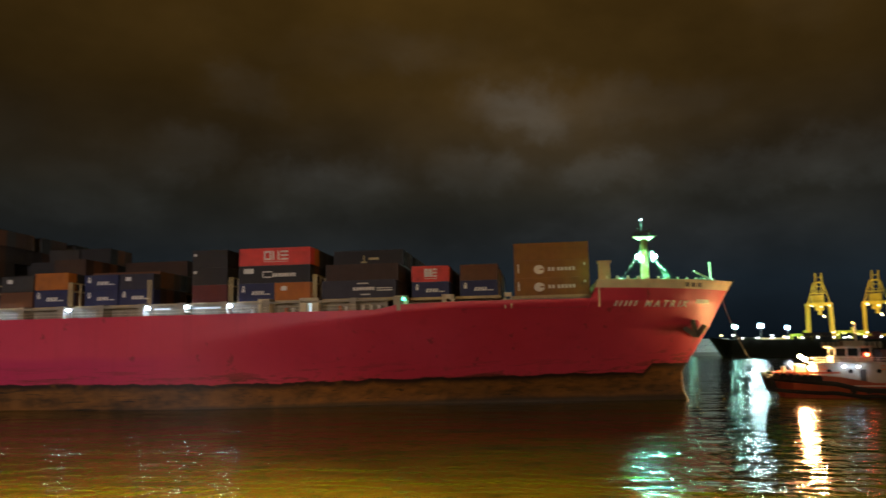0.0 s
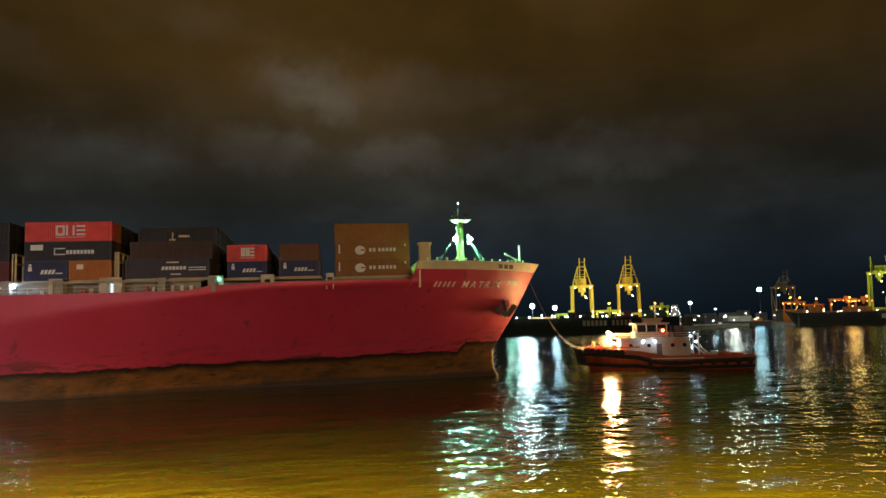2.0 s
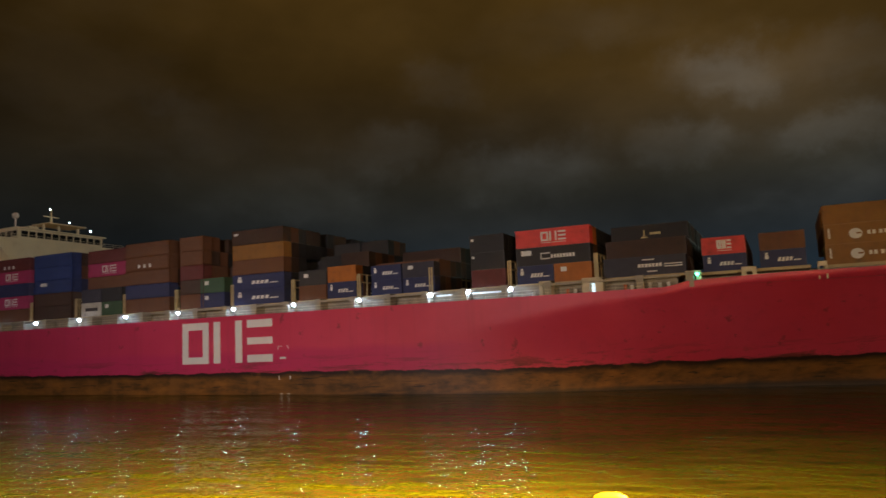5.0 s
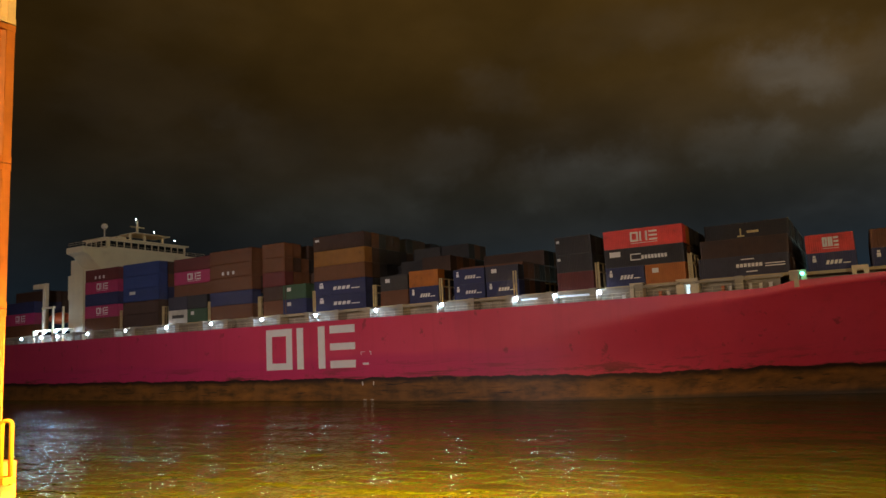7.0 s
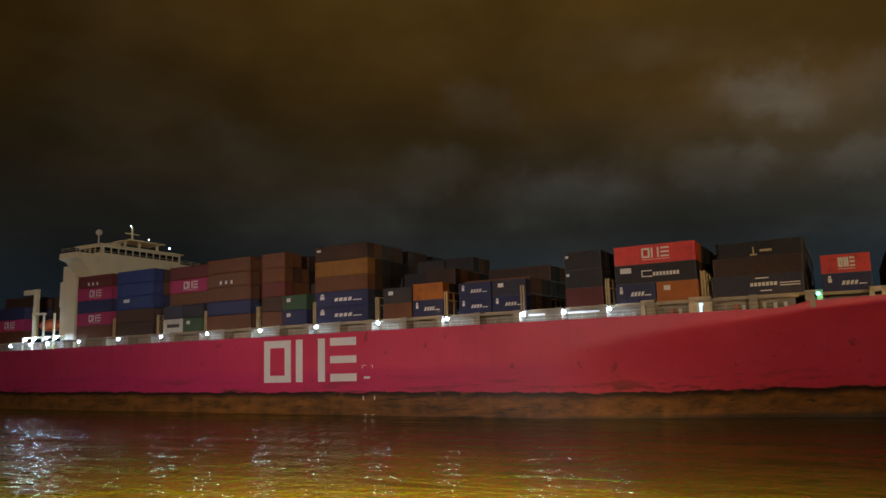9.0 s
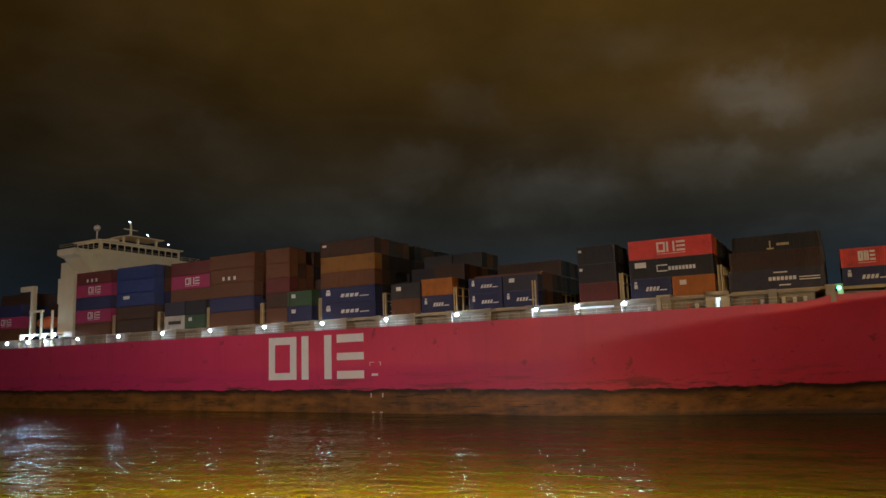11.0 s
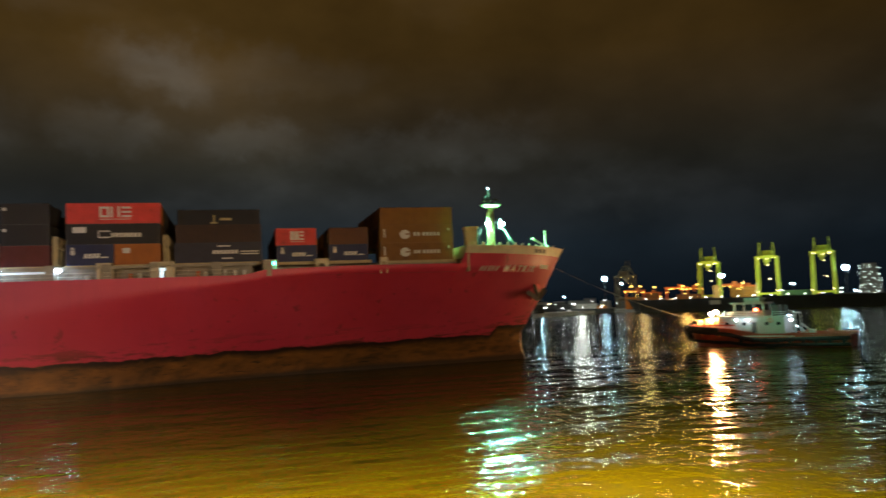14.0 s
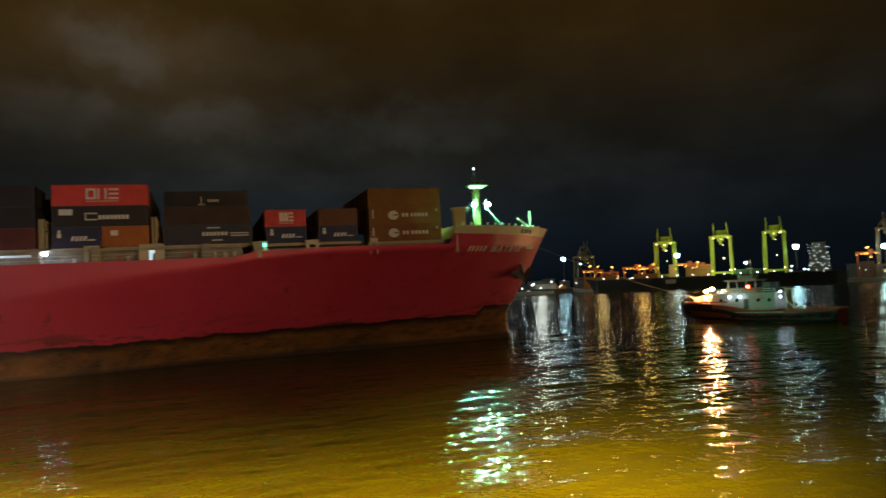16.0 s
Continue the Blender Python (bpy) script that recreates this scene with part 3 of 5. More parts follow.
part("masthead_lamp", bm, COOL, foremast)
part("mast_stay", rods(0.03, ((mx - 1.3, my, 25.0), (mx - 5.8, my - 4, 18.6)), ((mx + 1.3, my, 25.0), (mx + 5.0, my - 3, 18.8)), ((mx + 1.3, my, 25.0), (mx + 3.6, my - 5, 18.8))), STEEL, foremast)
# jackstaff and forecastle gear
part("jackstaff", rods(0.16, ((30.4, -0.4, 17.6), (30.4, -0.4, 23.6)), ((30.4, -0.4, 20.6), (27.2, -2.0, 22.0))), CREAM, ship)
bm = bmesh.new()
box(bm, 28.2, 29.6, -2.2, -1.0, 19.4, 20.8)
box(bm, 26.6, 27.8, -3.4, -2.4, 19.2, 20.4)
part("fairlead", bm, STEEL, ship)
for x, y in ((17, -6), (22, -4), (13.5, -8)):
    bm = bmesh.new()
    rod(bm, (x, y, 17.6), (x, y, 20.2), 0.7, 0.7, 10)
    rod(bm, (x, y, 20.2), (x, y, 20.6), 0.9, 0.6, 10)
    part("mooring_winch", bm, MASTGREEN, ship)
for i in range(12):
    x = 11 + i * 1.7
    bm = bmesh.new()
    rod(bm, (x, -interp(x, DECK_HALF) + 0.4, 19.7), (x, -interp(x, DECK_HALF) + 0.4, 20.3), 0.16, 0.16, 6)
    part("bulwark_fitting", bm, CREAM, ship)
bm = bmesh.new()
box(bm, 9.8, 11.6, -16.2, -14.9, 17.6, 22.7)
box(bm, 9.6, 11.8, -16.4, -14.7, 22.5, 22.8)
part("vent_post", bm, BUFF, ship, "buff ventilator post")

# hatch coaming, side passage beams, pillars
bm = bmesh.new()
box(bm, -262, -24, -18.2, -17.9, 15.5, 17.3)
box(bm, -262, -24, 17.9, 18.2, 15.5, 17.3)
box(bm, -24, 9.4, -11.8, -11.5, 15.5, 17.5)
part("hatch_coaming", bm, PASSAGE, ship)
for x0, x1, hb in [(-48.9 - 14.28 * k, -36.6 - 14.28 * k, 18.9) for k in range(-1, 10)] + [(-20.6, -6.2, 16.3), (-3.8, 8.8, 12.8), (-210, -197, 18.9)]:
    part("hatch_cover", boxes((x0 - 0.3, x1 + 0.3, -hb, hb, 17.35, 17.8)), BUFF, ship)
for y in (-20.9, -19.0):
    part("passage_beam", boxes((-205, -23.5, y, y + 0.3, 17.15, 17.5)), PASSAGE, ship)
for i in range(24):
    x = -22.0 - 7.14 * i
    if i == 2:
        continue   # the lit deck locker stands here
    part("pillar", boxes((x - 0.55, x + 0.55, -21.05, -18.6, 15.5, 17.75), (x - 0.75, x + 0.75, -21.1, -18.6, 17.3, 17.6)), PASSAGE, ship)
for x, w in ((-36.3, 3.2), (-43.8, 2.0), (-21.6, 2.2), (-4.6, 1.2), (-14.0, 2.0)):
    part("deck_locker", boxes((x - w / 2, x - 0.4, -20.9 if x < -22 else -19.6, -19.2, 15.5, 17.9), (x + 0.4, x + w / 2, -20.9 if x < -22 else -19.6, -19.2, 15.5, 17.9), (x - w / 2, x + w / 2, -20.9 if x < -22 else -19.6, -19.2, 17.3, 17.95)), CREAM, ship)
# no lamp: the pale light in the doorway is a glowing plate
part("door_lamp", boxes((-36.7, -36.3, -19.35, -19.15, 15.7, 17.15), (-36.3, -35.95, -19.35, -19.15, 16.75, 17.15)), DOORGLOW, ship, "glowing plate that stands for the lit doorway in the deck locker")
bm = bmesh.new()
ball(bm, (-21.0, -20.4, 17.35), 0.26)
part("side_lamp", bm, SIDEGREEN, ship, "green starboard light")
for x, paint, high in ((-31.6, ORANGE, 0.9), (-30.6, WHITE, 0.8), (-27.9, WHITE, 1.0), (-26.5, WHITE, 0.9), (-25.2, WHITE, 0.9), (-40.6, ORANGE, 0.8), (-39.4, WHITE, 0.8), (-46.2, WHITE, 0.7)):
    part("deck_box", boxes((x - 0.22, x + 0.22, -19.6, -19.2, 15.6, 15.6 + high), (x - 0.26, x + 0.26, -19.64, -19.16, 15.6 + high, 15.68 + high)), paint, ship, "small fire or stores box in the side passage")
bm = bmesh.new()
for i in range(85):
    x = -205 + i * 2.1
    rod(bm, (x, -21.2, 15.6), (x, -21.2, 16.6), 0.03, 0.03, 4)
for z in (16.1, 16.6):
    rod(bm, (-205, -21.2, z), (-26, -21.2, z), 0.03, 0.03, 4)
part("deck_rail", bm, CREAM, ship)


def deck_lamp(x, y=-20.95, z=17.05, r=0.22):
    bm = bmesh.new()
    rod(bm, (x, y, z), (x + 0.35, y - 0.1, z - 0.12), r, r * 0.8, 8)
    lamp = part("deck_lamp", bm, COOLBIG, ship, "bright cool-white deck lamp")
    bm = bmesh.new()
    beam(bm, (x - 0.1, y + 0.1, z), (x - 0.1, y + 0.4, 17.3), 0.08)
    part("lamp_arm", bm, CREAM, lamp)


for x in (-200, -192, -185.5, -174, -160.5, -147, -133.5, -119.4, -105.6, -91.7, -77.8, -63.8, -57.0, -49.7):
    deck_lamp(x)
for x0, x1 in ((-57.0, -51.2), (-63.6, -60.8)):
    part("strip_lamp", boxes((x0, x1, -18.95, -18.75, 16.8, 17.05)), STRIP, ship, "cool strip light in the side passage")

# lashing bridges between the bays
for k in range(-1, 10):
    x = -50.0 - 14.28 * k
    bm = bmesh.new()
    for i in range(16):
        y = -19.0 + 2.53 * i
        beam(bm, (x, y, 17.3), (x, y, 21.9), 0.26)
    for y in (-19.0, -18.0):
        beam(bm, (x - 0.45, y, 17.3), (x - 0.45, y, 21.9), 0.2)
    for z in (17.9, 20.4, 21.8):
        beam(bm, (x, -19, z), (x, 19, z), 0.2)
    part("lashing_bridge", bm, BUFF, ship, "buff steel lashing bridge")

# accommodation block
part("deckhouse", boxes((-190, -178.6, -14.5, 14.5, 15.5, 36.4), (-181.6, -178.3, -19.2, -14.5, 15.5, 33.0)), BLOCKPAINT, ship, "cream accommodation block")
bm = bmesh.new()
pts = [(-19.6, 38.6), (-19.6, 37.2), (-17.8, 36.6), (-14.5, 33.2), (14.5, 33.2), (17.8, 36.6), (19.6, 37.2), (19.6, 38.6)]
f0 = [bm.verts.new((-184.4, y, z)) for y, z in pts]
f1 = [bm.verts.new((-178.0, y, z)) for y, z in pts]
bm.faces.new(f0), bm.faces.new(f1[::-1])
for i in range(8):
    j = (i + 1) % 8
    bm.faces.new((f0[i], f0[j], f1[j], f1[i]))
part("bridge_wing", bm, BLOCKPAINT, ship, "cream bridge front with overhanging wings")
bridge = part("wheelhouse", boxes((-187, -178.6, -12.5, 12.5, 38.6, 41.2), (-187.6, -178.0, -13.2, 13.2, 41.2, 41.5)), BLOCKPAINT, ship)
for i in range(11):
    y = -11.6 + i * 2.15
    part("bridge_window", boxes((-178.62, -178.5, y, y + 1.7, 39.3, 40.7)), GLASS, bridge)
for i in range(4):
    x = -186.4 + i * 1.95
    part("bridge_window", boxes((x, x + 1.5, -12.62, -12.5, 39.3, 40.7)), GLASS, bridge)
bm = bmesh.new()
for y in (-19.3, -16, -13, 13, 16, 19.3):
    rod(bm, (-178.4, y, 38.6), (-178.4, y, 39.7), 0.05, 0.05, 5)
for z in (39.2, 39.7):
    rod(bm, (-178.4, -19.3, z), (-178.4, 19.3, z), 0.05, 0.05, 5)
    rod(bm, (-184.2, -19.3, z), (-178.4, -19.3, z), 0.05, 0.05, 5)
part("wing_rail", bm, CREAM, ship)
bm = bmesh.new()
box(bm, -186, -181, -7.6, -5.0, 41.5, 42.6)
box(bm, -186, -179.6, -3.4, 8.0, 43.6, 43.9)
for y in (-3.0, 1.5, 7.4):
    beam(bm, (-182, y, 41.5), (-182, y, 43.7), 0.5)
rod(bm, (-183, 0, 43.9), (-183, 0, 48.0), 0.35, 0.2)
beam(bm, (-183, -2.2, 46.0), (-183, 2.2, 46.0), 0.25)
part("radar_mast", bm, BLOCKPAINT, ship)
bm = bmesh.new()
rod(bm, (-184, -9.3, 41.5), (-184, -9.3, 44.6), 0.18)
ball(bm, (-184, -9.3, 45.3), 0.85)
part("radome", bm, WHITE, ship, "white satellite dome", True)
for y, z in ((-0.5, 48.1), (5.4, 45.2), (12.4, 43.6)):
    bm = bmesh.new()
    ball(bm, (-183, y, z), 0.12)
    part("mast_light", bm, COOL, ship)
# lifeboat deck and gear beside the block
part("boat_deck", boxes((-196, -181.6, -20.6, -14.5, 18.6, 18.9), (-196, -195.6, -20.6, -20.2, 15.5, 18.6), (-192.2, -191.8, -20.6, -20.2, 15.5, 24.2), (-188.2, -187.8, -20.6, -20.2, 15.5, 24.2), (-184.2, -183.8, -20.6, -20.2, 15.5, 24.2), (-192.4, -187.6, -20.6, -20.0, 24.0, 24.5)), BLOCKPAINT, ship)
bm = bmesh.new()
bmesh.ops.create_icosphere(bm, subdivisions=2, radius=1.0, matrix=Matrix.Translation((-188.5, -18.2, 21.6)) @ Matrix.Diagonal((4.2, 1.5, 1.5, 1)))
part("lifeboat", bm, ORANGE, ship, "enclosed orange lifeboat", True)
part("stores_crane", boxes((-195.2, -194.2, -18.6, -17.6, 18.9, 30.2), (-199.5, -194.0, -18.5, -17.7, 29.6, 30.8)), BLOCKPAINT, ship)
part("stair_tower", boxes((-184, -181.6, -19.0, -15, 18.9, 30), (-186.6, -184, -17.5, -14.5, 26, 32)), BLOCKPAINT, ship)
for x in (-194.0, -190.5, -186, -182.5):
    bm = bmesh.new()
    ball(bm, (x, -20.9, 18.3), 0.3)
    part("boat_deck_lamp", bm, COOLBIG, ship)

# ---------------------------------------------------------------- containers
COLORS = {
    "brown": ((0.115, 0.042, 0.013), "rust-brown"), "darkbrown": ((0.042, 0.018, 0.009), "dark brown"), "maroon": ((0.105, 0.016, 0.015), "maroon"),
    "orange": ((0.36, 0.115, 0.012), "orange"), "ochre": ((0.22, 0.098, 0.014), "ochre-brown"), "navy": ((0.016, 0.023, 0.085), "navy blue"), "blue": ((0.012, 0.034, 0.15), "bright blue"),
    "black": ((0.013, 0.013, 0.016), "near-black"), "grey": ((0.026, 0.025, 0.026), "dark grey"), "red": ((0.60, 0.055, 0.05), "coral red"),
    "pink": ((0.34, 0.022, 0.10), "magenta"), "green": ((0.03, 0.075, 0.035), "dull green"), "white": ((0.46, 0.45, 0.40), "off-white"),
    "slate": ((0.026, 0.026, 0.045), "slate blue"), "sand": ((0.62, 0.45, 0.22), "sand-coloured")}
SHELLS, FRAMES, DOORS = {}, {}, {}


def corrugated(L, Hc):
    """Walls, roof and floor of a box with pressed vertical folds on the long sides."""
    W2 = 1.219
    step = 0.278
    nfold = int((L - 0.3) / step)
    x0 = -nfold * step / 2
    side = [(-L / 2 + 0.03, 0.03)]
    for i in range(nfold):
        x = x0 + i * step
        side += [(x + 0.02, 0.03), (x + 0.09, 0.075), (x + 0.16, 0.075), (x + 0.23, 0.03)]
    side.append((L / 2 - 0.03, 0.03))
    ring = [(x, -(W2 - d)) for x, d in side]
    for i in range(8):
        y = -1.12 + i * 0.28
        ring += [(L / 2 - 0.03, y), (L / 2 - 0.085, y + 0.06), (L / 2 - 0.085, y + 0.16), (L / 2 - 0.03, y + 0.22)]
    ring += [(x, W2 - d) for x, d in side[::-1]]
    bm = bmesh.new()
    lo = [bm.verts.new((x, y, 0.12)) for x, y in ring]
    hi = [bm.verts.new((x, y, Hc - 0.03)) for x, y in ring]
    for i in range(len(ring)):
        j = (i + 1) % len(ring)
        bm.faces.new((lo[i], lo[j], hi[j], hi[i]))
    bm.faces.new(hi)
    bm.faces.new(lo[::-1])
    return bm


def box_frame(L, Hc):
    bm = bmesh.new()
    W2 = 1.219
    for sx in (-1, 1):
        for sy in (-1, 1):
            x, y = sx * (L / 2 - 0.09), sy * (W2 - 0.08)
            box(bm, x - 0.08, x + 0.08, y - 0.075, y + 0.075, 0.1, Hc - 0.1)
            for z in (0.0, Hc - 0.118):
                box(bm, x - 0.089, x + 0.089, y - 0.081, y + 0.081, z, z + 0.118)
    for sy in (-1, 1):
        y = sy * (W2 - 0.05)
        box(bm, -L / 2 + 0.15, L / 2 - 0.15, y - 0.045, y + 0.045, 0.0, 0.14)
        box(bm, -L / 2 + 0.15, L / 2 - 0.15, y - 0.04, y + 0.04, Hc - 0.11, Hc - 0.01)
    for sx in (-1, 1):
        x = sx * (L / 2 - 0.06)
        box(bm, x - 0.05, x + 0.05, -W2 + 0.15, W2 - 0.15, 0.0, 0.13)
        box(bm, x - 0.05, x + 0.05, -W2 + 0.15, W2 - 0.15, Hc - 0.12, Hc - 0.01)
    return bm


def box_door(Hc):
    bm = bmesh.new()
    box(bm, -0.05, 0.0, -0.54, 0.54, 0.14, Hc - 0.13)
    for y in (-0.3, 0.22):
        rod(bm, (-0.09, y, 0.1), (-0.09, y, Hc - 0.1), 0.025, 0.025, 6)
    return bm


def container(L, Hc, color, m, group, mark=None):
    """One shipping box with its shell, frame and two end doors; m is its place aboard (bottom centre)."""
    rgb, word = COLORS[color]
    paint = mat("box_" + color, rgb, 0.55, var=0.28, scale=0.7, fine=9, dirt=tuple(c * 0.5 + 0.006 for c in rgb))
    key = (L, Hc, color)
    if key not in SHELLS:
        SHELLS[key] = mesh_of("shell", corrugated(L, Hc), paint)
        FRAMES[key] = mesh_of("frame", box_frame(L, Hc), paint)
        DOORS[key] = mesh_of("door", box_door(Hc), paint)
    size = "long" if L > 8 else "short"
    ob = empty("shipping_container", "%s corrugated steel shipping container, %s, stacked on deck" % (word, size), "shipping container", group)
    for nm, me in (("shell", SHELLS[key]), ("frame", FRAMES[key])):
        new(nm, me).parent = ob
    for s in (-1, 1):
        dr = new("door", DOORS[key])
        dr.parent = ob
        dr.location = (-L / 2 + 0.04, s * 0.56, 0)
    if mark:
        mark(ob, L, Hc)
    return ob


def bars(ob, bs, material, y=-1.222, slant=0.0, label="plain painted shape"):
    """Painted bars on the side that faces the berth: x, x, z, z."""
    for x0, x1, z0, z1 in bs:
        bm = bmesh.new()
        v = [[bm.verts.new((x + (z - z0) * slant, yy, z)) for x, z in ((x0, z0), (x1, z0), (x1, z1), (x0, z1))] for yy in (y - 0.012, y + 0.02)]
        bm.faces.new(v[0]), bm.faces.new(v[1][::-1])
        for i in range(4):
            bm.faces.new((v[0][i], v[0][(i + 1) % 4], v[1][(i + 1) % 4], v[1][i]))
        part("side_mark", bm, material, ob, label)


def mark_rings(ob, L, Hc):
    w = L * 0.34
    c = 0.02 * L
    z0, z1 = Hc * 0.3, Hc * 0.82
    t = 0.28
    a = c - w / 2
    u = w / 3.3
    bars(ob, [(a, a + t, z0, z1), (a + u - t, a + u, z0, z1), (a + t, a + u - t, z1 - t, z1), (a + t, a + u - t, z0, z0 + t),
              (a + 1.15 * u, a + 1.15 * u + t, z0, z1), (a + 2.1 * u - t, a + 2.1 * u, z0, z1),
              (a + 2.3 * u, a + 3.3 * u, z1 - t, z1), (a + 2.3 * u, a + 3.3 * u, (z0 + z1) / 2 - t / 2, (z0 + z1) / 2 + t / 2), (a + 2.3 * u, a + 3.3 * u, z0, z0 + t),
              (a, a + w, z0 - 0.3, z0 - 0.22)], MARK)


def mark_slant(ob, L, Hc):
    a = -L * 0.13
    u = L * 0.085
    bars(ob, [(a + i * u, a + i * u + u * 0.72, Hc * 0.34, Hc * 0.56) for i in range(4)] + [(a + 4.1 * u, a + 6 * u, Hc * 0.34, Hc * 0.40)], MARK, slant=0.35)
    bars(ob, [(-L * 0.40, -L * 0.32, Hc * 0.5, Hc * 0.72), (-L * 0.39, -L * 0.33, Hc * 0.74, Hc * 0.86)], MARK)


def mark_disc(ob, L, Hc):
    bm = bmesh.new()
    bmesh.ops.create_circle(bm, cap_ends=True, segments=20, radius=Hc * 0.26, matrix=Matrix.Translation((-L * 0.17, -1.235, Hc * 0.47)) @ Matrix.Rotation(radians(90), 4, "X") @ Matrix.Diagonal((1.15, 1, 1, 1)))
    r = bmesh.ops.extrude_face_region(bm, geom=bm.faces[:])
    bmesh.ops.translate(bm, vec=(0, 0.03, 0), verts=[g for g in r["geom"] if isinstance(g, bmesh.types.BMVert)])
    part("side_mark", bm, MARK, ob, "plain white disc")
    bars(ob, [(-L * 0.17 + 0.1, -L * 0.17 + 0.75, Hc * 0.44, Hc * 0.52)], mat("box_ochre", (0.2, 0.1, 0.02)), y=-1.25)
    bars(ob, [(-0.6 + i * 0.62 + (0.25 if i > 1 else 0), -0.6 + i * 0.62 + 0.42 + (0.25 if i > 1 else 0), Hc * 0.38, Hc * 0.58) for i in range(7)], MARK)
    bars(ob, [(-L * 0.46, -L * 0.44, Hc * 0.3, Hc * 0.8), (L * 0.43, L * 0.45, Hc * 0.66, Hc * 0.8)], MARK)


def mark_arc(ob, L, Hc):
    bars(ob, [(-0.9 + i * 0.52, -0.9 + i * 0.52 + 0.4, Hc * 0.42, Hc * 0.6) for i in range(7)] + [(3.0, 5.6, Hc * 0.5, Hc * 0.55), (3.0, 5.6, Hc * 0.38, Hc * 0.43), (-0.2, 1.6, Hc * 0.78, Hc * 0.84), (0.4, 1.9, Hc * 0.16, Hc * 0.22)], MARK, slant=0.1)


def mark_line(ob, L, Hc):
    bars(ob, [(-0.3 + i * 0.5, -0.3 + i * 0.5 + 0.38, Hc * 0.34, Hc * 0.54) for i in range(8)] + [(-2.0, -0.4, Hc * 0.6, Hc * 0.66), (-2.0, -1.85, Hc * 0.3, Hc * 0.66), (-2.0, -0.4, Hc * 0.3, Hc * 0.36), (-L * 0.43, -L * 0.29, Hc * 0.56, Hc * 0.84)], MARK)


def mark_small(ob, L, Hc):
    bars(ob, [(-L * 0.32, -L * 0.16, Hc * 0.55, Hc * 0.8)], MARK)


def mark_corner(ob, L, Hc):
    bars(ob, [(-L * 0.46, -L * 0.38, Hc * 0.66, Hc * 0.80)], MARK)


def mark_panel(ob, L, Hc):
    bars(ob, [(-L * 0.3, L * 0.3, Hc * 0.38, Hc * 0.62)], mat("panel_grey", (0.06, 0.06, 0.065)))


def mark_three(ob, L, Hc):
    bars(ob, [(-2.6 + i * 1.5, -2.6 + i * 1.5 + 0.6, Hc * 0.2, Hc * 0.45) for i in range(3)], MARK)


def mark_anchor(ob, L, Hc):
    bars(ob, [(-0.9, -0.7, Hc * 0.25, Hc * 0.7), (-1.3, -0.3, Hc * 0.25, Hc * 0.33), (0.1, 1.8, Hc * 0.42, Hc * 0.55)], mat("pale_gold", (0.5, 0.42, 0.2)))


BASE = 17.82
ROWS = 15
GROUPS = "deck containers of the large ship"
random.seed(11)
DULL = ["brown", "darkbrown", "brown", "maroon", "grey", "navy", "black", "ochre", "slate"]


def stack(x0, L, y, cols, Hc=2.896, z=BASE):
    """A column of boxes from the hatch cover up: colour names, or (colour, mark)."""
    for c in cols:
        c, mk = c if isinstance(c, tuple) else (c, None)
        if c:
            ob = container(L, Hc, c, None, GROUPS, mk)
            aboard(ob, pose(x0 + L / 2 + random.uniform(-0.03, 0.03), y + random.uniform(-0.02, 0.02), z))
        z += Hc + 0.015


def row_y(r, y0=-19.0):
    return y0 + 1.22 + 2.5 * r


def inner(x0, L, heights, y0=-19.0, first=1, Hc=2.896, palette=DULL):
    """The rows behind the outer one: their heights in boxes; only boxes that can show are set."""
    tallest = 0
    for i, h in enumerate(heights):
        cols = [random.choice(palette) for _ in range(h)]
        keep = max(0, min(tallest - 1, h - 2)) if i else max(0, h - 3)
        stack(x0, L, row_y(first + i, y0), [None] * keep + cols[keep:], Hc)
        tallest = max(tallest, h)


C40, C20 = 12.192, 6.058
K = mark_slant
O = mark_rings
# forward bay under the forecastle, five boxes in from the side
stack(-3.65, C40, row_y(0, -12.6), [("ochre", mark_disc), ("ochre", mark_disc), "ochre"])
inner(-3.65, C40, [3, 3, 3, 3, 3, 3, 3, 3], -12.6, palette=["ochre", "brown"])
# second bay, short boxes
stack(-20.4, C20, row_y(0, -16.1), [("navy", K), ("red", O)], 2.591, 17.75)
stack(-12.4, C20, row_y(0, -16.1), [("navy", K), "brown"], 2.591, 17.75)
for xx in (-20.4, -12.4):
    inner(xx, C20, [2, 2, 1, 2, 2, 2, 1, 2, 2, 2, 2], -16.1, 1, 2.591)
# third bay
stack(-34.8, C40, row_y(0), [("slate", mark_arc)])
inner(-34.8, C40, [2, 2], palette=["darkbrown"])
stack(-34.8, C40, row_y(3), [None, "darkbrown", ("black", mark_anchor)])
inner(-34.8, C40, [3, 3, 3, 2, 3, 3, 3, 3, 3, 3, 3], first=4, palette=["black", "grey", "darkbrown"])
# fourth bay
stack(-48.9, C20, row_y(0), [("navy", K)])
stack(-42.75, C20, row_y(0), [("orange", mark_small)])
stack(-48.9, C40, row_y(0), [("black", mark_line), ("red", O)], z=BASE + 2.911)
stack(-48.9, C40, row_y(1), ["brown", "brown", "orange"])
inner(-48.9, C40, [3, 3, 3, 3, 3, 2, 3, 3, 3, 3, 3, 3], first=2, palette=["grey", "black", "darkbrown"])
# fifth bay, half empty
stack(-57.0, C20, row_y(0), ["maroon", ("black", mark_corner), ("black", mark_corner)])
inner(-57.0, C20, [3, 3, 2, 2, 2, 3, 2], palette=["black", "grey", "maroon"])
inner(-63.2, C20, [1, 1, 1, 1, 1, 1], first=7, palette=["darkbrown", "ochre"])
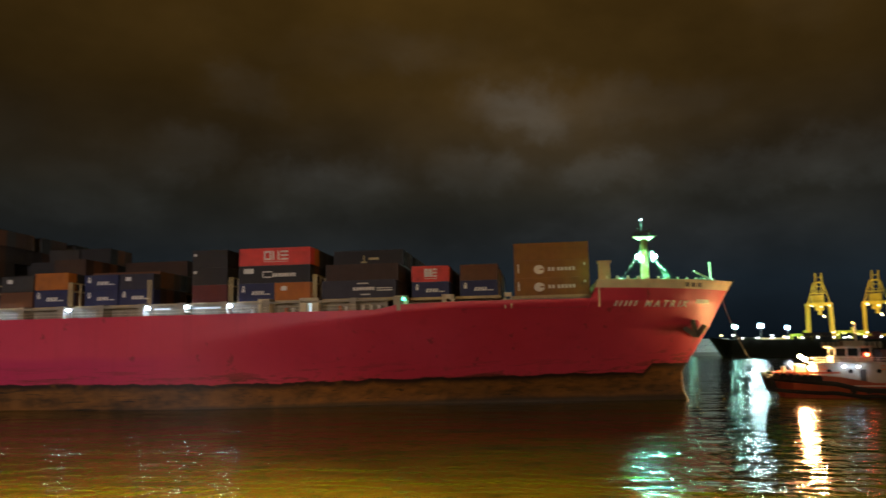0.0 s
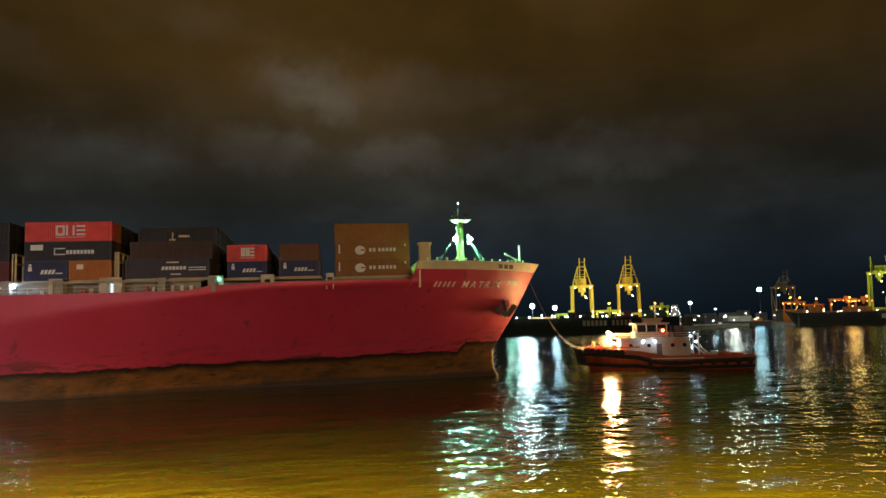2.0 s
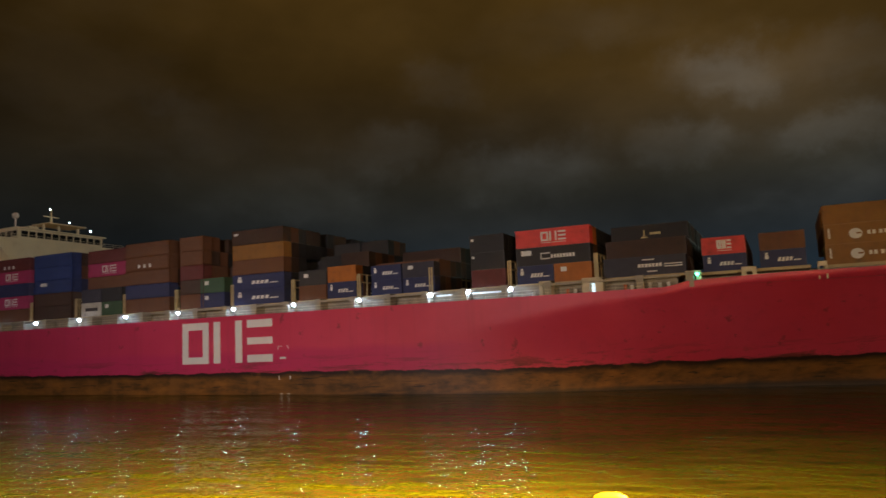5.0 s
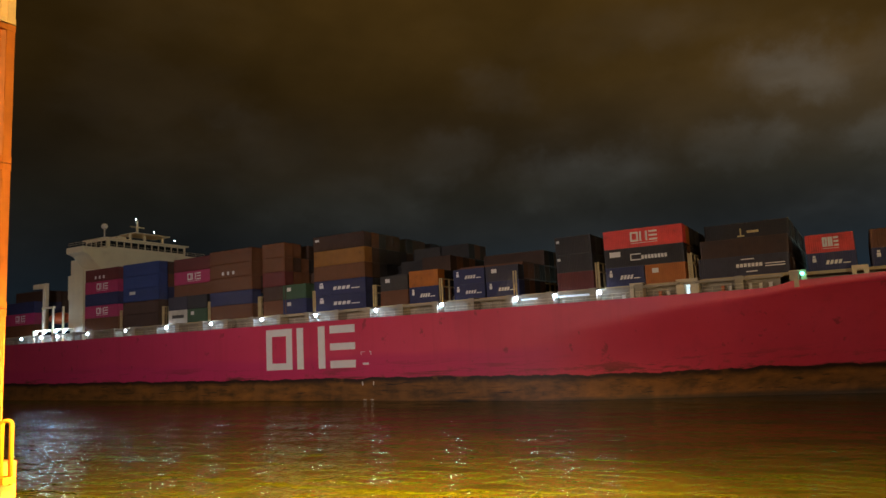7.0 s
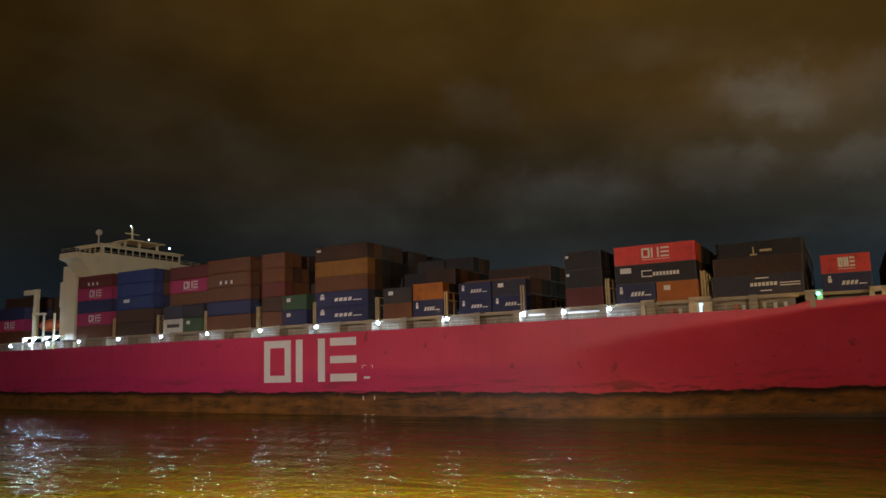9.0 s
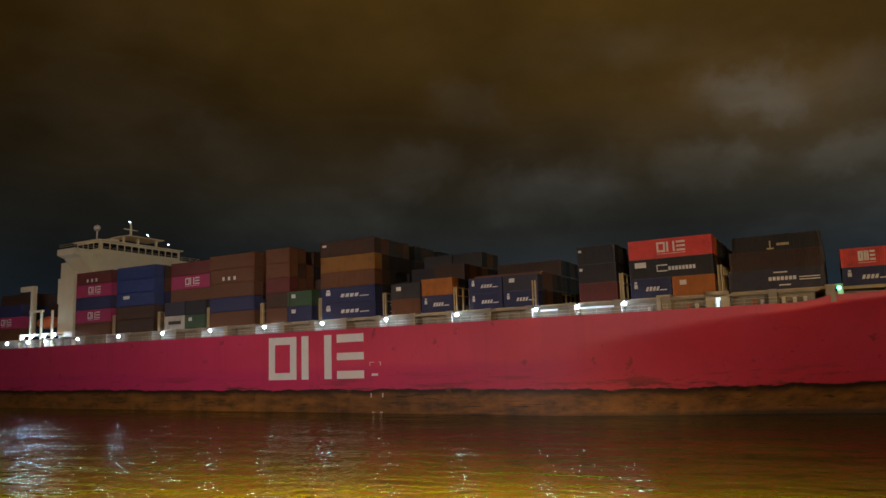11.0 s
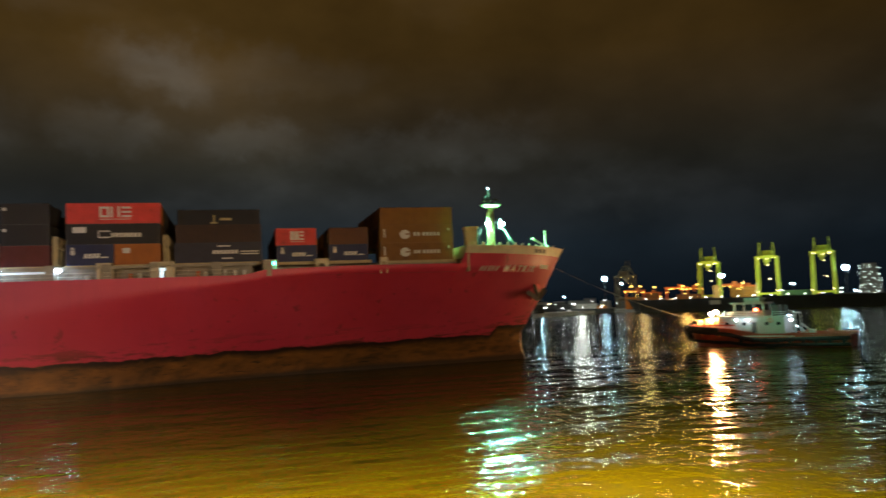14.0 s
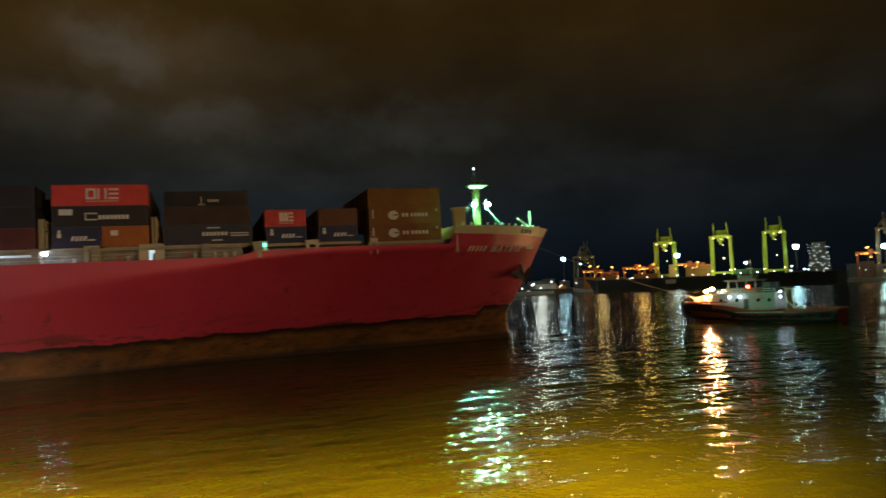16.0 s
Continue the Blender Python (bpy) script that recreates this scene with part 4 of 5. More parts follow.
# sixth bay
stack(-76.2, C20, row_y(0), [("navy", K), ("navy", K)], 2.591)
stack(-69.9, C20, row_y(0), [("navy", K), ("slate", mark_small)], 2.591)
inner(-76.2, C40, [2, 2, 2, 2, 3, 3, 3, 3, 2, 2, 2], palette=["brown", "darkbrown", "black"])
# seventh bay
stack(-91.7, C20, row_y(0), ["brown", ("grey", mark_small)], 2.7)
stack(-85.4, C20, row_y(0), [("navy", K), "orange"])
inner(-91.7, C20, [2, 2, 3, 3, 4, 4, 4, 4, 3, 3], palette=["black", "darkbrown", "grey"])
inner(-85.4, C20, [2, 3, 3, 3, 4, 4, 4, 3, 3, 3], palette=["brown", "darkbrown", "black"])
# eighth bay
stack(-107.2, C40, row_y(0), [("navy", K), ("navy", K), "brown", "ochre", ("darkbrown", mark_corner)])
stack(-107.2, C40, row_y(1), ["grey", "black", "darkbrown", "darkbrown", "brown"])
inner(-107.2, C40, [5, 5, 5, 4, 5, 5, 5, 4, 5, 5], first=2, palette=["grey", "darkbrown", "black"])
# ninth bay
stack(-120.6, C20, row_y(0), ["brown", "darkbrown", "maroon", "brown", "brown"])
stack(-115.3, C20, row_y(0), [("navy", mark_small), ("green", mark_small)])
inner(-120.6, C20, [5, 4, 5, 5, 4, 5, 4, 4, 4], palette=["brown", "darkbrown", "black"])
inner(-114.2, C20, [2, 2, 3, 3, 4, 4, 3, 4, 4], palette=["darkbrown", "black"])
# tenth bay
stack(-135.6, C40, row_y(0), ["brown", "navy", "brown", ("brown", mark_three), "brown"])
inner(-135.6, C40, [5, 5, 4, 5, 5, 5, 4, 4], palette=["brown", "darkbrown", "maroon"])
# eleventh bay
stack(-148.6, C20, row_y(0), [("white", mark_panel), "slate"])
stack(-142.6, C20, row_y(0), [("green", mark_small), "black"])
stack(-149.6, C40, row_y(1), ["darkbrown", "darkbrown", "brown", ("pink", O), "maroon"])
inner(-149.6, C40, [5, 5, 5, 4, 5, 5, 5], first=2, palette=["brown", "darkbrown", "maroon"])
# twelfth and thirteenth bays, by the accommodation
stack(-163.8, C40, row_y(0), ["darkbrown", "darkbrown", ("blue", mark_small), "blue", "blue"])
inner(-163.8, C40, [5, 5, 5, 5, 4, 4, 5], palette=["brown", "maroon", "darkbrown", "navy"])
stack(-177.7, C40, row_y(0), ["brown", ("pink", O), "navy", ("pink", O), ("maroon", mark_three)])
inner(-177.7, C40, [5, 5, 4, 4, 4, 4, 4], palette=["brown", "maroon", "darkbrown", "navy"])
stack(-210.2, C40, row_y(0), ["brown", ("pink", O), "navy"])
stack(-224.4, C40, row_y(0), ["darkbrown", "maroon", "navy"])
inner(-210.2, C40, [4, 4, 4, 4], palette=["darkbrown", "navy"])

# ---------------------------------------------------------------- tug
tug = empty("tugboat", "red-hulled harbour tug with white deckhouse and floodlit foredeck", "tugboat")


def tug_hull():
    bm = bmesh.new()
    half = [(-16, 3.6), (-14, 4.5), (-8, 5.0), (4, 5.0), (9, 4.5), (13, 3.1), (15.2, 1.5), (16, 0.0)]
    top = [(-16, 2.4), (-4, 2.35), (0, 2.7), (5, 3.6), (10, 4.1), (16, 4.5)]
    xs = [-16 + i for i in range(33)]
    grid = []
    for x in xs:
        t = interp(x, top)
        col = []
        for j in range(7):
            u = j / 6
            z = -1.2 + (t + 1.2) * u
            b = interp(x, half) * (0.72 + 0.28 * min(1, u * 1.5))
            col.append((bm.verts.new((x - (1 - u) * max(0, x - 6) * 0.22, -b, z)), bm.verts.new((x - (1 - u) * max(0, x - 6) * 0.22, b, z))))
        grid.append(col)
    for a, b in zip(grid, grid[1:]):
        for j in range(6):
            bm.faces.new((a[j][0], b[j][0], b[j + 1][0], a[j + 1][0]))
            bm.faces.new((b[j][1], a[j][1], a[j + 1][1], b[j + 1][1]))
        bm.faces.new((a[5][0], b[5][0], b[5][1], a[5][1]))
        bm.faces.new((b[0][0], a[0][0], a[0][1], b[0][1]))
    bm.faces.new([c[0] for c in grid[0]] + [c[1] for c in grid[0]][::-1])
    bmesh.ops.remove_doubles(bm, verts=bm.verts, dist=0.01)
    return bm


part("tug_hull", tug_hull(), TUGRED, tug, "red tug hull")
SHEER = [(-15.9, 3.5), (-14, 4.65), (-8, 5.15), (4, 5.15), (9, 4.65), (13, 3.25), (15.3, 1.5), (16.1, 0.0)]
for sd in (-1, 1):
    for lift, rad in ((0.0, 0.42), (-1.35, 0.34)):
        bm = bmesh.new()
        pts = []
        for i in range(41):
            x = -15.9 + 32 * i / 40
            z = interp(x, [(-16, 1.75), (-6, 1.55), (-2, 1.3), (2, 1.5), (6, 2.5), (16, 3.3)]) + lift * interp(x, [(-16, 0.9), (0, 0.7), (8, 1.3), (16, 1.5)])
            pts.append((x, sd * interp(x, SHEER), z))
        sweep(bm, pts, rad, 7)
        part("belt_fender", bm, RUBBER, tug, "black rubber belt fender along the side")
    for i in range(7):
        x = 8.6 + i * 1.05
        bm = bmesh.new()
        y = sd * (interp(x, SHEER) + 0.15)
        bmesh.ops.create_cone(bm, cap_ends=True, segments=12, radius1=0.62, radius2=0.62, depth=0.45, matrix=Matrix.Translation((x, y, 3.35 + 0.06 * i)) @ Matrix.Rotation(radians(90), 4, "X"))
        part("tyre_fender", bm, RUBBER, tug, "old tyre hung as a fender")
    part("handrail", rods(0.04, ((-4.6, sd * 3.5, 6.9), (8.8, sd * 3.5, 6.9)), ((-4.6, sd * 3.5, 6.5), (8.8, sd * 3.5, 6.5)), *[((x, sd * 3.5, 6.1), (x, sd * 3.5, 6.95)) for x in (-4.6, -1.2, 2.2, 5.5, 8.8)], seg=5), WHITE, tug)
for sd in (-1, 0, 1):
    bm = bmesh.new()
    rod(bm, (15.3 + (0.6 if sd == 0 else 0), sd * 1.0, 1.2), (16.1 + (0.6 if sd == 0 else 0), sd * 1.0, 4.5), 0.65, 0.65, 10)
    part("bow_fender", bm, RUBBER, tug, "thick black bow fender")
for bx in ((5, 14, -4.0, -3.85, 4.2, 4.5), (5, 14, 3.85, 4.0, 4.2, 4.5), (-16, -5, -4.3, -4.15, 2.4, 2.75), (-16, -5, 4.15, 4.3, 2.4, 2.75)):
    part("bulwark_rail", boxes(bx), TUGRED, tug)
tug_house = part("deckhouse", boxes((-4.5, 8.5, -3.4, 3.4, 2.6, 5.9), (-4.8, 9.0, -3.6, 3.6, 5.9, 6.1)), HOUSE, tug, "white tug deckhouse")
tug_bridge = part("wheelhouse", boxes((-0.6, 5.6, -2.6, 2.6, 6.1, 7.2), (-0.4, 5.4, -2.4, 2.4, 8.5, 8.6), (-0.9, 6.0, -2.9, 2.9, 8.6, 8.9)), HOUSE, tug, "white wheelhouse")
for x in (-0.5, 1.35, 3.3, 5.15):
    for y in (-2.45, 2.3):
        part("window_post", boxes((x, x + 0.2, y, y + 0.15, 7.2, 8.6)), WHITE, tug_bridge)
part("wheelhouse_glass", boxes((-0.35, 5.25, -2.38, 2.38, 7.2, 8.5)), GLASS, tug_bridge)
for x in (-3.4, -1.2, 3.2, 6.6):
    part("porthole", rods(0.38, ((x, 3.38, 4.6), (x, 3.46, 4.6)), seg=12), GLASS, tug_house)
part("house_door", boxes((0.8, 1.8, 3.38, 3.46, 2.8, 4.9)), STEEL, tug_house)
for y in (-2.3, 2.3):
    part("funnel", boxes((-3.6, -2.0, y - 0.6, y + 0.6, 6.1, 8.2)), STEEL, tug)
bm = bmesh.new()
rod(bm, (1.2, 0, 8.9), (1.2, 0, 13.0), 0.16, 0.08)
beam(bm, (1.2, -1.6, 11.2), (1.2, 1.6, 11.2), 0.12)
beam(bm, (-0.2, 0, 9.6), (2.4, 0, 9.6), 0.15)
part("tug_mast", bm, WHITE, tug)
bm = bmesh.new()
rod(bm, (10.8, -1.6, 4.9), (10.8, 1.6, 4.9), 0.9, 0.9, 12)
box(bm, 10.0, 11.6, -2.0, -1.6, 3.6, 5.8)
box(bm, 10.0, 11.6, 1.6, 2.0, 3.6, 5.8)
rod(bm, (13.4, -0.8, 3.8), (13.4, -0.8, 5.4), 0.25)
rod(bm, (13.4, 0.8, 3.8), (13.4, 0.8, 5.4), 0.25)
beam(bm, (13.4, -1.2, 5.2), (13.4, 1.2, 5.2), 0.3)
part("tow_winch", bm, BUFF, tug, "towing winch and bitts on the foredeck")
for x, y in ((-8, 0), (-12, 1.5), (-12, -1.5)):
    part("towing_post", rods(0.3, ((x, y, 2.2), (x, y, 3.3))), TUGRED, tug)
part("roof_box", boxes((0.4, 3.6, -1.3, 1.3, 8.9, 9.7), (0.2, 3.8, -1.5, 1.5, 9.7, 9.82)), HOUSE, tug_bridge, "low white box on the wheelhouse roof")
part("aft_gantry", rods(0.12, ((-6.2, -2.6, 2.5), (-6.2, -2.0, 6.6)), ((-6.2, 2.6, 2.5), (-6.2, 2.0, 6.6)), ((-6.2, -2.0, 6.6), (-6.2, 2.0, 6.6)), ((-6.2, 2.4, 4.4), (-8.4, 2.4, 2.5)), ((-6.2, -2.4, 4.4), (-8.4, -2.4, 2.5))), HOUSE, tug, "white tubular towing gantry")
for x, z in ((-1.9, 5.2), (7.4, 5.2)):
    bm = bmesh.new()
    sweep(bm, [(x + 0.36 * math.cos(a * math.pi / 8), 3.5, z + 0.36 * math.sin(a * math.pi / 8)) for a in range(17)], 0.09, 6)
    part("life_ring", bm, ORANGE, tug_house, "orange life ring on the deckhouse")
for x in (-0.2, 1.6, 3.4):
    part("wheelhouse_pane", boxes((x + 0.25, x + 1.55, 2.39, 2.44, 7.3, 8.4)), GLASS, tug_bridge)
part("side_board", boxes((0.0, 1.3, 3.5, 3.6, 6.9, 7.9)), STEEL, tug, "dark screen of the side light")
part("deck_crate", boxes((-9.6, -8.6, 1.2, 2.6, 2.3, 3.3)), HOUSE, tug)
for sd in (-1, 1):
    for i in range(9):
        x = -15 + i * 2.3
        bm = bmesh.new()
        bmesh.ops.create_cone(bm, cap_ends=True, segments=10, radius1=0.5, radius2=0.5, depth=0.35, matrix=Matrix.Translation((x, sd * (interp(x, SHEER) + 0.2), 1.35)) @ Matrix.Rotation(radians(90), 4, "X"))
        part("tyre_fender", bm, RUBBER, tug, "old tyre hung as a fender")
part("hull_stripe", boxes((-6.5, 4.5, 5.03, 5.07, 2.1, 2.24)), MARK, tug)


def tug_lamp(p, r, m, label):
    bm = bmesh.new()
    ball(bm, p, r)
    part("tug_lamp", bm, m, tug, label)


tug_lamp((10.2, 2.2, 6.7), 0.32, WARMLAMP, "bright warm foredeck floodlight")
tug_lamp((10.2, -0.9, 7.1), 0.30, WARMLAMP, "bright warm foredeck floodlight")
tug_lamp((9.8, 3.6, 5.2), 0.16, TUGCOOL, "cool deck light")
tug_lamp((4.4, 4.3, 5.4), 0.15, TUGCOOL, "cool deck light")
tug_lamp((2.2, 4.3, 5.4), 0.15, TUGCOOL, "cool deck light")
tug_lamp((-5.6, 3.2, 5.2), 0.17, TUGCOOL, "cool aft deck light")
tug_lamp((-5.0, 1.6, 6.2), 0.13, TUGCOOL, "cool aft deck light")
tug_lamp((-5.6, -1.0, 3.9), 0.12, TUGCOOL, "cool aft deck light")
tug_lamp((0.6, 4.0, 7.4), 0.26, REDLAMP, "red port side light")

# towline in short rigid lengths
line = empty("towline", "pale towing rope from the ship's bow to the tug", "rope")
LINE_N = 10
for i in range(LINE_N):
    part("rope_length", rods(0.04, ((-2.6, 0, 0), (2.6, 0, 0)), seg=6), ROPE, line)
ROPES = [o for o in line.children]


def line_point(t, u):
    a = ship_pose(t) @ Vector((32.4, 0.3, 16.5))
    b = tug_pose(t) @ Vector((13.2, 0, 5.2))
    p = a.lerp(b, u)
    sag = max(0.8, 5.5 - 0.32 * t)
    return p - Vector((0, 0, sag * 4 * u * (1 - u)))


# ---------------------------------------------------------------- far shore


def at(az, d, z=0.0):
    return Vector((d * math.sin(radians(az)), d * math.cos(radians(az)), z))


CONCRETE = mat("quay_concrete", (0.22, 0.20, 0.17), 0.85, var=0.3, scale=0.05, fine=0.6)
bm = bmesh.new()
prev = None
for i in range(46):
    az = -8 + i * 2.0
    r = interp(az, [(-8, 640), (27, 640), (31, 930), (33, 860), (52, 800), (60, 760), (82, 700)])
    cur = [bm.verts.new(at(az, r, -0.5)), bm.verts.new(at(az, r, 3.2)), bm.verts.new(at(az, 1500, 3.2)), bm.verts.new(at(az, 1500, -0.5))]
    if prev:
        for j in range(3):
            bm.faces.new((prev[j], cur[j], cur[j + 1], prev[j + 1]))
    prev = cur
tagged(part("far_quay", bm, CONCRETE), "concrete quay of the terminal across the harbour", "quay", kind="structure")

YELLOW = mat("crane_yellow", (0.62, 0.44, 0.04), 0.5, var=0.15, scale=0.2)
LIME = mat("crane_lime", (0.48, 0.56, 0.05), 0.5, var=0.15, scale=0.2)
UMBER = mat("crane_umber", (0.12, 0.07, 0.03), 0.6, var=0.2, scale=0.2)
FARCOOL = glow("far_cool_floodlight", (0.46, 0.85, 0.96), 190)
FARGREEN = glow("far_green_floodlight", (0.35, 1.0, 0.72), 90)
FARWARM = glow("far_warm_lamp", (1.0, 0.74, 0.36), 18)
FARYELLOW = glow("far_yellow_lamp", (0.95, 0.95, 0.2), 7)
FARSODIUM = glow("far_sodium_lamp", (1.0, 0.52, 0.08), 11)
TOWERLAMP = glow("tower_lamp", (0.8, 1.0, 0.9), 4.5)
SMALLWHITE = glow("small_white_lamp", (0.95, 0.98, 1.0), 14)


def gantry(az, d, width, portal, peak, paint, word, lean=0.0, lit=FARWARM, posts=False):
    """A ship-to-shore gantry crane seen from the water: four legs, portal beams, apex frame, raised boom, trolley house."""
    ob = empty("gantry_crane", "tall %s container gantry crane with lights" % word, "crane", "cranes across the harbour")
    w, dp = width / 2, width * 0.9
    for sx in (-1, 1):
        for y in (0, dp):
            bm = bmesh.new()
            beam(bm, (sx * w, y, 3.2), (sx * w * 0.92, y, portal), 1.5)
            part("leg", bm, paint, ob)
    spans = [((-w, y, z), (w, y, z), 1.4, 1.9) for y in (0, dp) for z in (15, portal)]
    spans += [((sx * w, 0, z), (sx * w, dp, z), 1.3, 1.3) for sx in (-1, 1) for z in (15, portal)]
    spans += [((sx * w, 0, 15), (sx * w, dp, portal), 0.8, 0.8) for sx in (-1, 1)]
    for a, b, wide, high in spans:
        bm = bmesh.new()
        beam(bm, a, b, wide, high)
        part("portal_beam", bm, paint, ob)
    if posts:
        for sx in (-1, 1):
            bm = bmesh.new()
            beam(bm, (sx * w * 0.72, dp * 0.3, portal), (sx * w * 0.66, dp * 0.3, peak), 0.8)
            beam(bm, (sx * w * 0.66, dp * 0.3, peak - 0.5), (sx * w * 0.7, dp, portal), 0.5)
            beam(bm, (sx * w * 0.72, dp * 0.3, portal + 3), (sx * w * 0.2, dp * 0.3, portal + 1.2), 0.5)
            part("apex_post", bm, paint, ob)
        bm = bmesh.new()
        for sx in (-1, 1):
            beam(bm, (sx * 2.2, -9, portal + 1), (sx * 2.2, dp + 18, portal + 1), 1.2)
        part("boom", bm, paint, ob)
    else:
        bm = bmesh.new()
        for sx in (-1, 1):
            beam(bm, (sx * w * 0.92, dp * 0.2, portal), (sx * w * 0.36, dp * 0.2, peak), 0.9)
            beam(bm, (sx * w * 0.36, dp * 0.2, peak), (sx * w * 0.36, dp, portal), 0.7)
        beam(bm, (-w * 0.36, dp * 0.2, peak), (w * 0.36, dp * 0.2, peak), 0.9)
        beam(bm, (-w * 0.55, dp * 0.2, (peak + portal) / 2), (w * 0.55, dp * 0.2, (peak + portal) / 2), 0.7)
        part("apex_frame", bm, paint, ob)
        bm = bmesh.new()
        for sx in (-1, 1):
            beam(bm, (sx * 2.2, -1, portal + 1), (sx * 2.2, -5, peak + 7), 0.9)
            beam(bm, (sx * 2.2, -1, portal + 1), (sx * 2.2, dp + 18, portal + 1), 1.2)
        for i in range(6):
            z = portal + 3 + (peak + 4 - portal) * i / 6
            beam(bm, (-2.2, -1 - 4 * i / 6, z), (2.2, -1 - 4 * i / 6, z), 0.4)
        part("boom", bm, paint, ob)
    part("machinery_house", boxes((-4.5, 4.5, dp * 0.55, dp * 1.05, portal + 1.6, portal + 7)), paint, ob)
    part("trolley", boxes((-3, 3, 2, 7, portal - 5, portal - 1), (-1.2, 1.2, 0.5, 3, portal - 8.5, portal - 5)), paint, ob)
    rng = random.Random(int(az * 10))
    for sx, z in ((-0.7, portal - 1.5), (0.1, portal - 2.5), (0.75, portal - 1.5), (0.25, portal - 9), (-0.95, 17), (0.9, 17.5), (0.3, 30)):
        bm = bmesh.new()
        ball(bm, (sx * w, -1.4, z), (0.4 + 0.25 * rng.random()) * (0.6 if lit is FARSODIUM else 1), 6)
        part("crane_lamp", bm, lit, ob)
    ob.matrix_basis = Matrix.Translation(at(az, d)) @ pose(0, 0, 0, 0, 0, -az + lean)
    return ob


gantry(19.4, 660, 17.5, 40, 57, YELLOW, "yellow", 6)
gantry(22.8, 660, 18.0, 40, 57, YELLOW, "yellow", 4)
gantry(39.1, 840, 20, 50, 66, LIME, "lime-yellow", -8, FARWARM, True)
gantry(43.0, 840, 20, 53, 68, LIME, "lime-yellow", -6, FARWARM, True)
gantry(46.5, 840, 20, 55, 70, LIME, "lime-green", -6, FARWARM, True)
gantry(53.4, 820, 19, 50, 58, UMBER, "dark brown", -6, FARSODIUM)
gantry(55.9, 820, 19, 49, 58, UMBER, "dark brown", -6, FARSODIUM)
gantry(33.4, 960, 22, 44, 56, UMBER, "dark brown", 14, FARSODIUM)


def moored_ship(az0, d0, az1, d1, deck, hull, label, raked=True, lamps=10, lamp_mat=SMALLWHITE, bands=((0.35, 0.39),)):
    a, b = at(az0, d0), at(az1, d1)
    L = (b - a).length
    ob = empty("moored_ship", label, "ship", "ships across the harbour")
    bm = bmesh.new()
    rake = 10 if raked else 1
    prof = [(0, deck + 2.5, 0.3), (6, deck + 1.2, 5), (16, deck, 11), (L - 8, deck - 1, 14), (L, deck - 1, 12)]
    prev = None
    for x, z, hb in prof:
        lowx = x + rake * max(0, 1 - x / 16)
        cur = [bm.verts.new((lowx, 14 - hb, -1)), bm.verts.new((x, 14 - hb, z)), bm.verts.new((x, 14 + hb, z)), bm.verts.new((lowx, 14 + hb, -1))]
        if prev:
            for j in range(3):
                bm.faces.new((prev[j], cur[j], cur[j + 1], prev[j + 1]))
        prev = cur
    bm.faces.new(prev)
    part("hull", bm, hull, ob)
    for x0, x1 in bands:
        part("hull_band", boxes((x0 * L, x1 * L, -0.12, 0.02, deck * 0.48, deck * 0.80)), MARK, ob, "plain pale bar on the hull")
    for i in range(lamps):
        x = 24 + (L - 40) * i / max(1, lamps - 1)
        bm = bmesh.new()
        ball(bm, (x, 0.6, deck + 0.9), 0.55, 6)
        part("deck_lamp", bm, lamp_mat, ob)
    u = (b - a).normalized()
    ob.matrix_basis = Matrix.Translation(a) @ pose(0, 0, 0, 0, 0, math.degrees(math.atan2(u.y, u.x)))
    return ob, L


DARKHULL = mat("dark_hull", (0.022, 0.024, 0.026), 0.6, var=0.3, scale=0.1)
GREENHULL = mat("dark_green_hull", (0.02, 0.03, 0.025), 0.6, var=0.3, scale=0.1)
far_a, la = moored_ship(12.0, 575, 26.3, 590, 12.5, GREENHULL, "dark-hulled moored cargo ship with a row of deck lights", True, 12, SMALLWHITE, [(0.505 + 0.0215 * k, 0.520 + 0.0215 * k) for k in range(6)] + [(0.655 + 0.0215 * k, 0.668 + 0.0215 * k) for k in range(5)])
far_b, lb = moored_ship(33.0, 800, 50.9, 770, 12.5, DARKHULL, "long dark-hulled moored ship under the cranes", True, 15)
far_c, lc = moored_ship(27.0, 860, 32.4, 880, 6, DARKHULL, "low barge moored by the far quay", False, 3)


def far_stack(az, d, w, dp, h, color, word, z=3.2):
    """A block of boxes on the far quay or a moored deck, with the joints between the boxes."""
    ob = empty("container_block", "%s container stack under terminal lights" % word, "container stack", "far container stacks")
    paint = mat("box_" + color, COLORS[color][0])
    nx, nz = max(1, int(w / 6.2)), max(1, int(h / 2.7))
    for i in range(nx):
        for j in range(nz):
            if random.random() < 0.12 and j == nz - 1:
                continue
            part("box", boxes((-w / 2 + i * 6.2, -w / 2 + i * 6.2 + 6.0, 0, dp, j * 2.7, j * 2.7 + 2.6)), paint, ob)
    ob.matrix_basis = Matrix.Translation(at(az, d, z)) @ pose(0, 0, 0, 0, 0, -az)
    return ob


